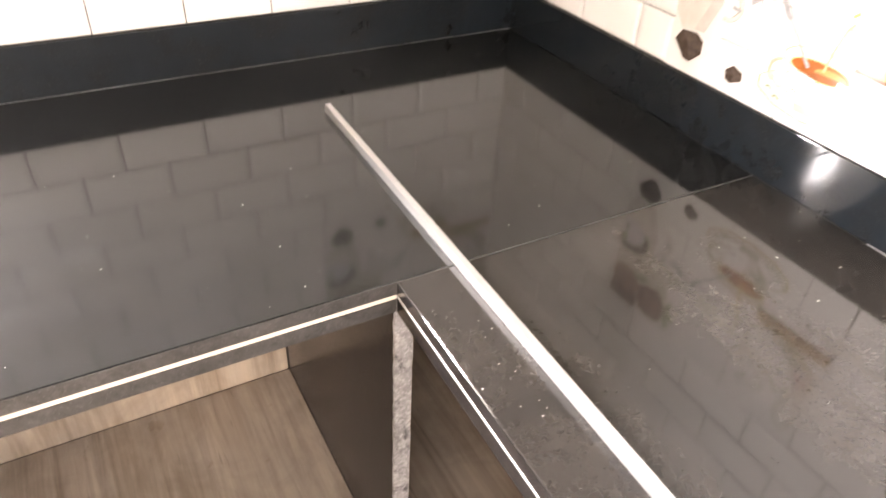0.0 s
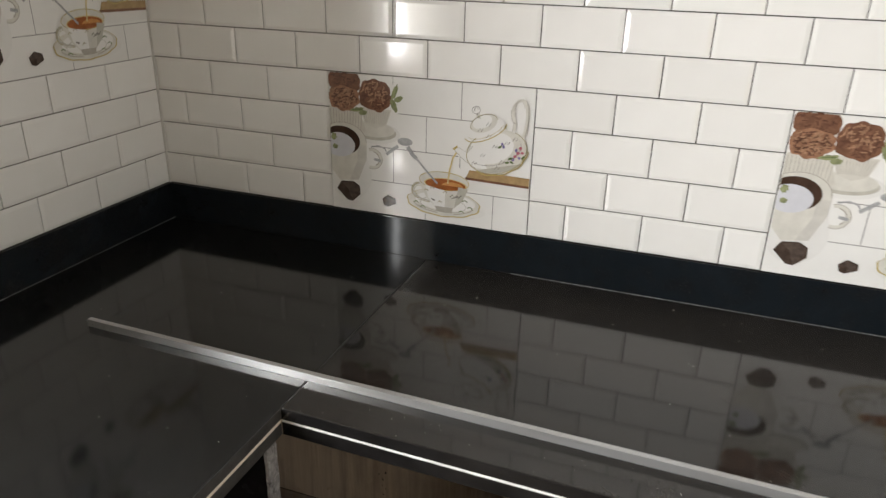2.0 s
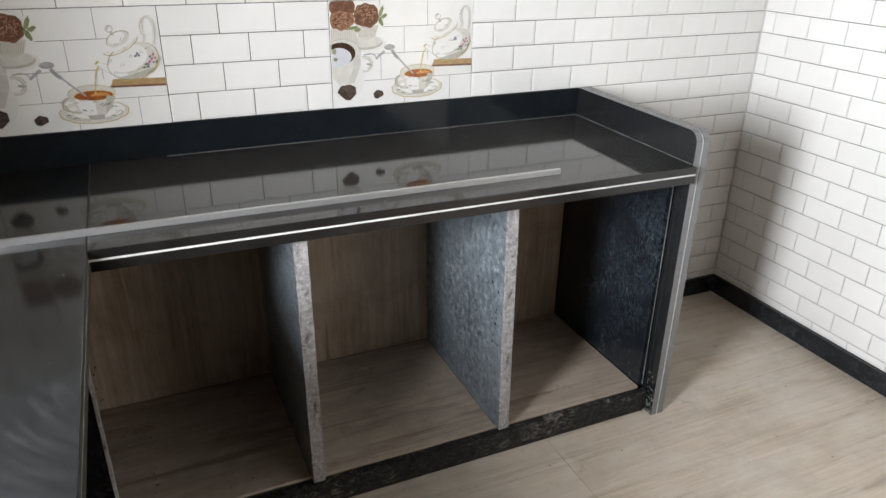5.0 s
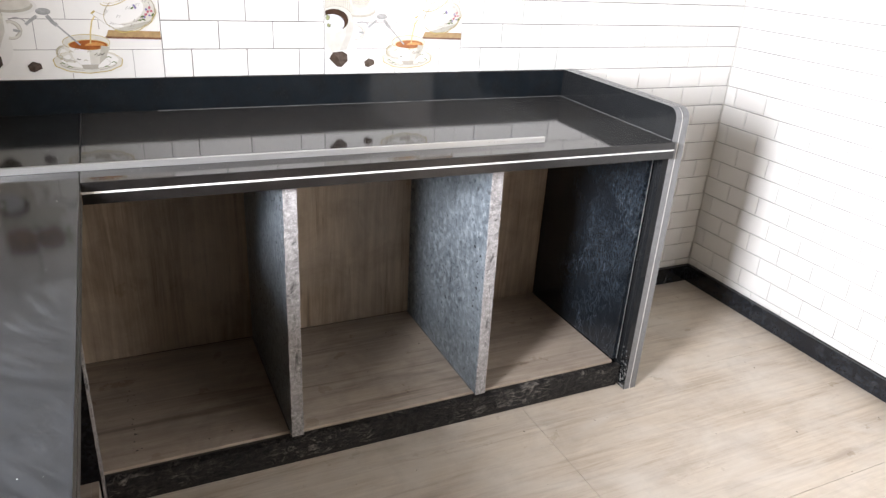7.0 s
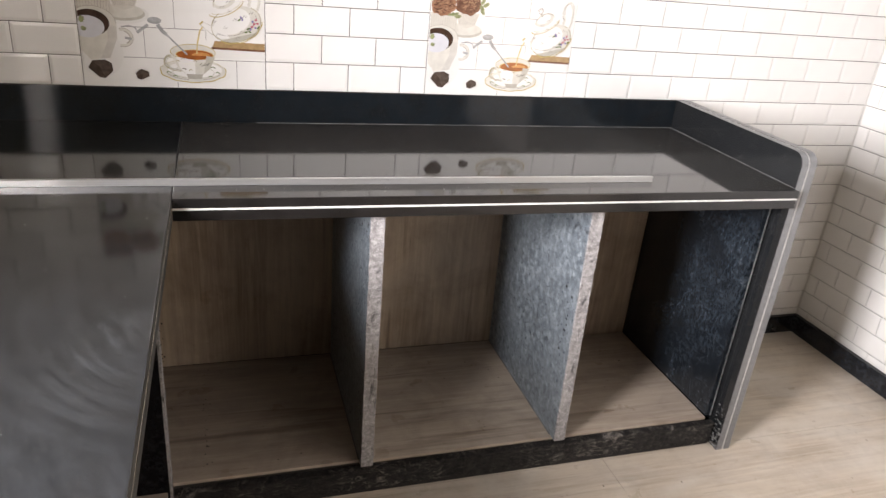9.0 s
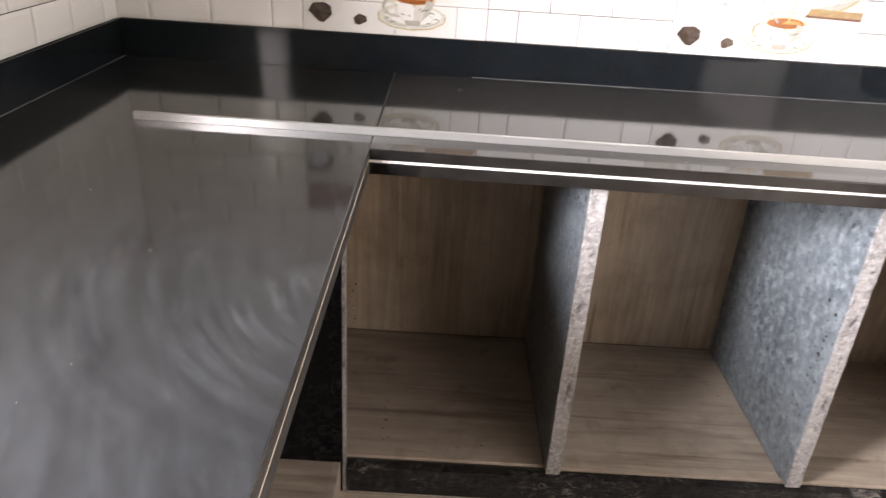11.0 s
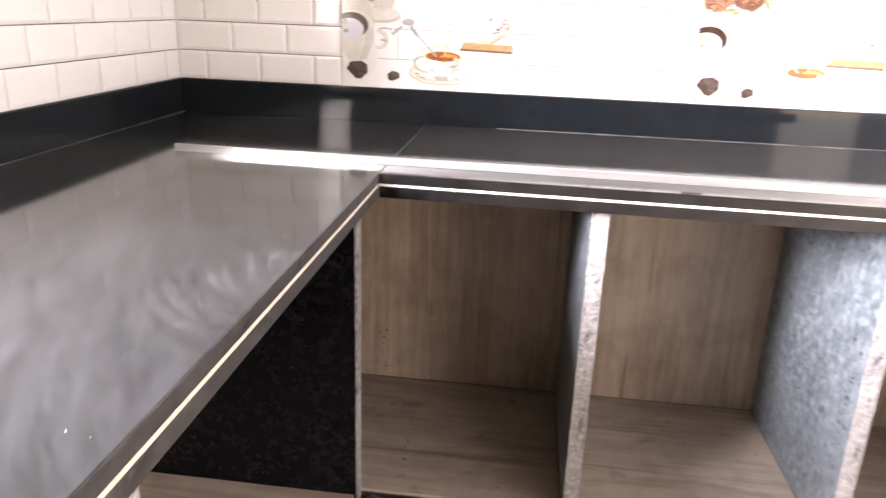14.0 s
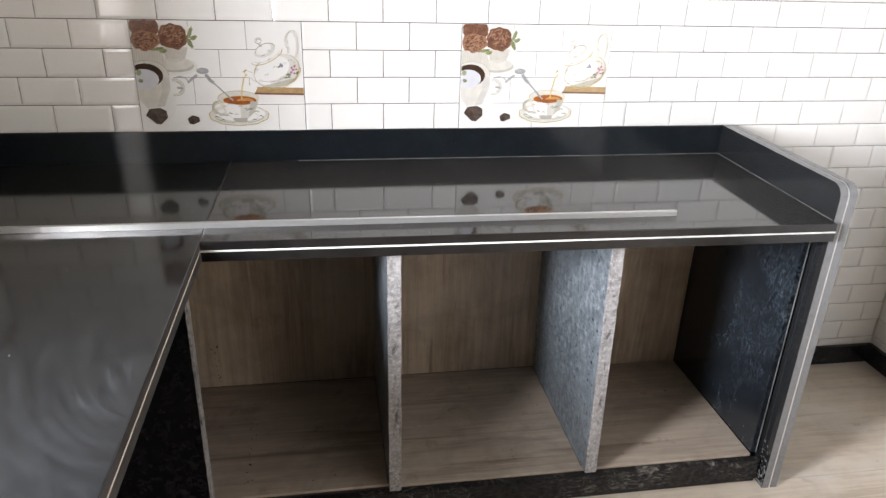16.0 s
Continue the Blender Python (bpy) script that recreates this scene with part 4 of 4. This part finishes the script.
    for whole, pieces in (
        ("cup", "cup_handle cup_handle_line cup_inside tea_edge tea lemon_slice cup_rim cup_light cup_shade cup_foot cup_flowers cup_sprig"), ("saucer", "saucer_rim saucer_light saucer_well saucer_sprig"),
        ("teapot", "teapot_handle teapot_handle_line teapot_light teapot_side spout spout_line teapot_shade teapot_lid lid_dome lid_light lid_neck lid_knob knob_line lid_gilding teapot_gilding teapot_outline teapot_line sprig rose violet painted_leaf"),
        ("mug", "mug_side mug_handle mug_handle_line coffee foam reflected_leaf mug_shade"), ("board", "board_edge"), ("plate", "plate_face"), ("mint_leaf", "leaf_vein"), ("chocolate", "chocolate_face"), ("paper_case", "paper_pleat"),
    ):
        for piece in pieces.split():
            owner[piece] = whole
    wholes = {}
    for nm, ob in made:
        wholes.setdefault(nm, ob)
    last = None
    for nm, ob in made:
        if nm in ("muffin", "back_muffin"):
            last = ob
        elif nm in ("crust", "crust_crack"):
            ob.parent = last
        elif nm in owner:
            ob.parent = wholes[owner[nm]]
    top.matrix_world = m
    return top


first_tile = printed_tile(Matrix.Translation((PICTURES_N[0][0], 0, SPLASH_Z)))
copy_thing(first_tile, Matrix.Translation((PICTURES_N[1][0], 0, SPLASH_Z)))
copy_thing(first_tile, M_W @ Matrix.Translation((PIC_W[0], 0, PIC_W[2])))


# ---- open wiring box in the wall ----
def tube(bm, pts, r, sides=8):
    rings = []
    for i, p in enumerate(pts):
        d = (Vector(pts[min(i + 1, len(pts) - 1)]) - Vector(pts[max(i - 1, 0)])).normalized()
        a = d.orthogonal().normalized()
        b = d.cross(a)
        rings.append([bm.verts.new(Vector(p) + (a * math.cos(q) + b * math.sin(q)) * r) for q in (2 * math.pi * k / sides for k in range(sides))])
    for u, v in zip(rings, rings[1:]):
        best = min(range(sides), key=lambda s: (v[s].co - u[0].co).length)
        for k in range(sides):
            bm.faces.new((u[k], u[(k + 1) % sides], v[(k + 1 + best) % sides], v[(k + best) % sides]))
    bm.faces.new(rings[0]), bm.faces.new(rings[-1][::-1])


def wiring_box():
    a, b, c, d = BOX_N
    top = thing("wiring_box", "open recessed electrical box with loose red wires", "electrical box")
    cement = plain("cement_grey_box", (0.42, 0.36, 0.30), 0.8, 0, 0.4, 60)
    dark_side = plain("dark_box_side", (0.10, 0.08, 0.07), 0.7, 0, 0.5, 60)
    slab("back_plate", (a, b, 0.048, 0.051, c, d), cement, top)
    slab("side_plate", (a, a + 0.003, 0.001, 0.048, c, d), dark_side, top, "dark side plate")
    slab("side_plate", (b - 0.010, b, 0.001, 0.048, c, d), cement, top)
    slab("bottom_plate", (a + 0.003, b - 0.010, 0.001, 0.048, c, c + 0.006), cement, top)
    slab("top_plate", (a + 0.003, b - 0.010, 0.001, 0.048, d - 0.005, d), cement, top)
    red, dark = plain("red_wire", (0.52, 0.17, 0.17), 0.45, 0, 0.3, 200), plain("black_wire", (0.03, 0.03, 0.03), 0.45)
    for i in range(7):
        bm = bmesh.new()
        ph = i * 0.9
        pts = []
        for k in range(22):
            q = k / 21
            pts.append((a + 0.035 + 0.055 * q + 0.012 * math.sin(6 * q + ph), 0.040 - 0.028 * math.sin(math.pi * q) - 0.002 * i % 0.008, c + 0.016 + 0.068 * math.sin(math.pi * (0.12 + 0.80 * q)) + 0.006 * math.cos(4 * q + ph)))
        tube(bm, pts, 0.0034)
        part("wire", bm, dark if i == 3 else red, top, "" if i != 3 else "black wire")


wiring_box()


# ---- small north window ----
def north_window():
    a, b, c, d = WIN_N
    top = tagged(new("window_1"), "small frosted window in a black granite surround", "window", kind="structure")
    for nm, dims in (("window_sill", (a, b, -0.004, 0.19, c, c + 0.022)), ("window_frame", (a, a + 0.020, -0.003, 0.19, c + 0.022, d)), ("window_frame", (b - 0.020, b, -0.003, 0.19, c + 0.022, d)), ("window_frame", (a + 0.020, b - 0.020, -0.003, 0.19, d - 0.020, d))):
        slab(nm, dims, GRANITE, top)
    k = Mat("frosted_glass", rough=0.45, colour=(0.90, 0.93, 0.93))
    k.set("Transmission Weight", 0.9)
    k.bump(k.noise(k.place(), 120, 3), 0.2, 0.002)
    pane = slab("pane", (a + 0.02, b - 0.02, 0.09, 0.094, c + 0.022, d - 0.02), k.m, top, bevel=0)
    pane.visible_shadow = False


north_window()


# ---- crumbs of plaster and cement on the worktops and shelves ----
def crumbs():
    rnd = random.Random(5)
    verts, faces = [], []

    def crumb(x, y, z, r):
        n = len(verts)
        q = [rnd.uniform(0.5, 1.4) * r for _ in range(5)]
        verts.extend([(x + q[0], y, z), (x, y + q[1], z), (x - q[2], y, z), (x, y - q[3], z), (x, y, z + 0.6 * q[4])])
        faces.extend([(n + i, n + (i + 1) % 4, n + 4) for i in range(4)] + [(n + 3, n + 2, n + 1, n)])

    for _ in range(150):
        crumb(rnd.uniform(0.76, 2.2), -0.01 - rnd.random() ** 2 * 0.58, COUNTER_Z + 0.0003, 0.0003 + 0.0011 * rnd.random() ** 3)
    for _ in range(34):
        crumb(rnd.gauss(1.1, 0.3), rnd.uniform(-0.60, -0.535), COUNTER_Z + 0.0003, 0.0003 + 0.0009 * rnd.random() ** 3)
    for _ in range(150):
        crumb(rnd.uniform(0.08, 0.72), rnd.uniform(-1.9, -0.05), COUNTER_Z + 0.0003, 0.0003 + 0.0011 * rnd.random() ** 3)
    for x, y in ((0.835, -0.545), (0.852, -0.538), (0.861, -0.552), (0.90, -0.56), (0.97, -0.549)):
        crumb(x, y, COUNTER_Z + 0.0003, 0.0009)
    me = bpy.data.meshes.new("plaster_crumbs")
    me.from_pydata(verts, [], faces)
    me.materials.append(plain("plaster_crumb", (0.62, 0.61, 0.58), 0.9))
    tagged(new("plaster_crumbs", me), "scattered pale plaster crumbs on the granite worktops", "debris", kind="stuff")
    verts, faces = [], []
    for _ in range(90):
        x = rnd.uniform(0.75, 2.2)
        if min(abs(x - 1.163), abs(x - 1.72)) > 0.03:
            crumb(x, rnd.uniform(-0.55, -0.05), BAY + 0.0003, 0.0008 + 0.003 * rnd.random() ** 3)
    for _ in range(26):
        crumb(0.755 + 0.02 * rnd.random(), rnd.uniform(-0.54, -0.06), BAY + 0.0003, 0.001 + 0.003 * rnd.random() ** 2)
    for _ in range(60):
        crumb(rnd.uniform(1.2, 3.0), rnd.uniform(-1.5, -0.62), 0.0003, 0.0008 + 0.003 * rnd.random() ** 3)
    me = bpy.data.meshes.new("cement_crumbs")
    me.from_pydata(verts, [], faces)
    me.materials.append(plain("cement_crumb", (0.12, 0.10, 0.085), 0.9))
    tagged(new("cement_crumbs", me), "dark grit scattered on the tiled floors", "debris", kind="stuff")


crumbs()


# ---- splashes of cement and chipped spots on upright stone ----
def splashes(name, spots, material, label, seed):
    """Thin ragged flecks on faces that look west (x) or south (y)."""
    rnd = random.Random(seed)
    verts, faces = [], []
    for axis, x, y, z, r in spots:
        n, sides = len(verts), 7
        for k in range(sides):
            a, q = 2 * math.pi * k / sides, r * rnd.uniform(0.35, 1.3)
            u, w = q * math.cos(a), q * math.sin(a)
            verts.append((x, y + u, z + w) if axis == "x" else (x + u, y, z + w))
        out = 0.0004 + 0.12 * r
        verts.append((x - out, y, z) if axis == "x" else (x, y - out, z))
        faces += [(n + k, n + (k + 1) % sides, n + sides) for k in range(sides)]
    me = bpy.data.meshes.new(name)
    me.from_pydata(verts, [], faces)
    me.materials.append(material)
    return tagged(new(name, me), label, "debris", kind="stuff")


rnd = random.Random(11)
cement = []
for _ in range(130):
    z, y = 0.004 + 0.14 * rnd.random() ** 2.2, rnd.uniform(-0.603, -0.566)
    cement.append(("x", 2.2398 + 0.0045 + 0.0185 * (y + 0.606) / 0.606, y, z, 0.0012 + 0.0042 * rnd.random() ** 3))
for _ in range(30):
    cement.append(("x", 2.2185, rnd.uniform(-0.55, -0.32), 0.096 + 0.10 * rnd.random() ** 2.5, 0.001 + 0.003 * rnd.random() ** 3))
splashes("cement_splashes", cement, plain("splashed_cement", (0.21, 0.205, 0.198), 0.85, 0, 0.6, 80), "pale cement splashed on the foot of the black stone panel", 3)
dark = [("y", 0.637 + rnd.gauss(0, 0.004), -0.0312, 0.11 + 0.012 * k + rnd.gauss(0, 0.006), 0.001 + 0.003 * rnd.random()) for k in range(12)]
dark += [("x", 1.7155 - 0.0157 - 0.0131 * (0.30 + 0.016 * k), -0.528 + rnd.gauss(0, 0.008), 0.30 + 0.016 * k + rnd.gauss(0, 0.006), 0.001 + 0.0055 * rnd.random() ** 2) for k in range(16)]
dark += [("x", 1.163 - 0.0157 - 0.0061 * z, -0.55 + rnd.gauss(0, 0.01), z, 0.001 + 0.005 * rnd.random() ** 2) for z in (rnd.uniform(0.66, 0.79) for _ in range(16))]
splashes("chipped_spots", dark, plain("dark_chip", (0.018, 0.016, 0.015), 0.7, 0, 0.5, 80), "dark chips and drips on the stone dividers and tiles", 4)

# ---- bricks of the tiled walls and tiles of the floor ----
def cut(rects, hole):
    """Takes a rectangle out of each of a list of rectangles."""
    out = []
    for a, b, c, d in rects:
        h0, h1, k0, k1 = max(a, hole[0]), min(b, hole[1]), max(c, hole[2]), min(d, hole[3])
        if h0 >= h1 or k0 >= k1:
            out.append((a, b, c, d))
            continue
        out += [r for r in ((a, h0, c, d), (h1, b, c, d), (h0, h1, c, k0), (h0, h1, k1, d)) if r[1] - r[0] > 0.012 and r[3] - r[2] > 0.008]
    return out


def brick_faces(w, h):
    gx, gz, n = 0.0011, 0.0011, min(0.0075, w * 0.3, h * 0.3)
    a = [(gx, 0.0045, gz), (w - gx, 0.0045, gz), (w - gx, 0.0045, h - gz), (gx, 0.0045, h - gz)]
    b = [(x, 0.0018, z) for x, _, z in a]
    c = [(gx + n, 0.0, gz + n), (w - gx - n, 0.0, gz + n), (w - gx - n, 0.0, h - gz - n), (gx + n, 0.0, h - gz - n)]
    fs = [(8, 9, 10, 11)]
    for i in range(4):
        j = (i + 1) % 4
        fs += [(i, j, 4 + j, 4 + i), (4 + i, 4 + j, 8 + j, 8 + i)]
    return a + b + c, fs


bricks = {}


def lay_bricks(parent, m, u0, u1, z0, z1, shift, holes, near):
    """Running bond over a wall; near: the stretch laid as single pieces, the rest joined."""
    verts, faces = [], []
    first = math.floor((z0 - SPLASH_Z) / PITCH)
    for row in range(first, math.ceil((z1 - SPLASH_Z) / PITCH)):
        c, d = max(SPLASH_Z + row * PITCH, z0), min(SPLASH_Z + (row + 1) * PITCH, z1)
        if d - c < 0.008:
            continue
        off = shift + (row % 2) * BRICK / 2
        for k in range(math.floor((u0 - off) / BRICK), math.ceil((u1 - off) / BRICK)):
            a, b = max(off + k * BRICK, u0), min(off + (k + 1) * BRICK, u1)
            rects = [(a, b, c, d)] if b - a > 0.012 else []
            for h in holes:
                rects = cut(rects, h)
            for a2, b2, c2, d2 in rects:
                w, h = round(b2 - a2, 4), round(d2 - c2, 4)
                if near[0] < (a2 + b2) / 2 < near[1] and near[2] < (c2 + d2) / 2 < near[3]:
                    if (w, h) not in bricks:
                        me = bpy.data.meshes.new("brick")
                        v, f = brick_faces(w, h)
                        me.from_pydata(v, [], f)
                        me.materials.append(TILE)
                        bricks[(w, h)] = me
                    ob = new("brick", bricks[(w, h)])
                    ob.parent = parent
                    ob.matrix_local = Matrix.Translation((a2, 0, c2))
                else:
                    v, f = brick_faces(w, h)
                    faces += [tuple(i + len(verts) for i in q) for q in f]
                    verts += [(x + a2, y, z + c2) for x, y, z in v]
    if verts:
        me = bpy.data.meshes.new("upper_bricks")
        me.from_pydata(verts, [], faces)
        me.materials.append(TILE)
        ob = new("upper_bricks", me)
        ob.parent = parent
        tagged(ob, kind="stuff")


pics = [(a, b, SPLASH_Z, SPLASH_Z + 4 * PITCH) for a, b in PICTURES_N]
under = (X0 - 0.3, 2.312, 0.0, SPLASH_Z)
lay_bricks(wall_north, M_N, X0 - 0.003, X1 + 0.003, 0.075, TOP, 0.432, [WIN_N, BOX_N, under, *pics], (X0, X1, 0.0, 1.60))
lay_bricks(wall_west, M_W, Y0, 0.003, SPLASH_Z, TOP, -0.07, [WIN_W, PIC_W], (-1.33, 0, 0.9, 1.58))
lay_bricks(wall_east, M_E, -0.003, 2.75, 0.075, TOP, 0.05, [FILL_GAP_E], (0.0, 1.75, 0.0, 1.62))
for i in range(-1, 3):
    for j in range(0, 9):
        a, b = max(0.67 + 1.2 * (i - 1), X0), min(0.67 + 1.2 * i, X1)
        c, d = -0.578 - 0.6 * j + 0.6, -0.578 - 0.6 * j
        c, d = min(c, 0.0), max(d, Y0)
        if b - a > 0.02 and c - d > 0.02:
            slab("floor_tile", (a + 0.0007, b - 0.0007, d + 0.0007, c - 0.0007, -0.010, 0.0), FLOOR_TILE, floor, bevel=0.0006)
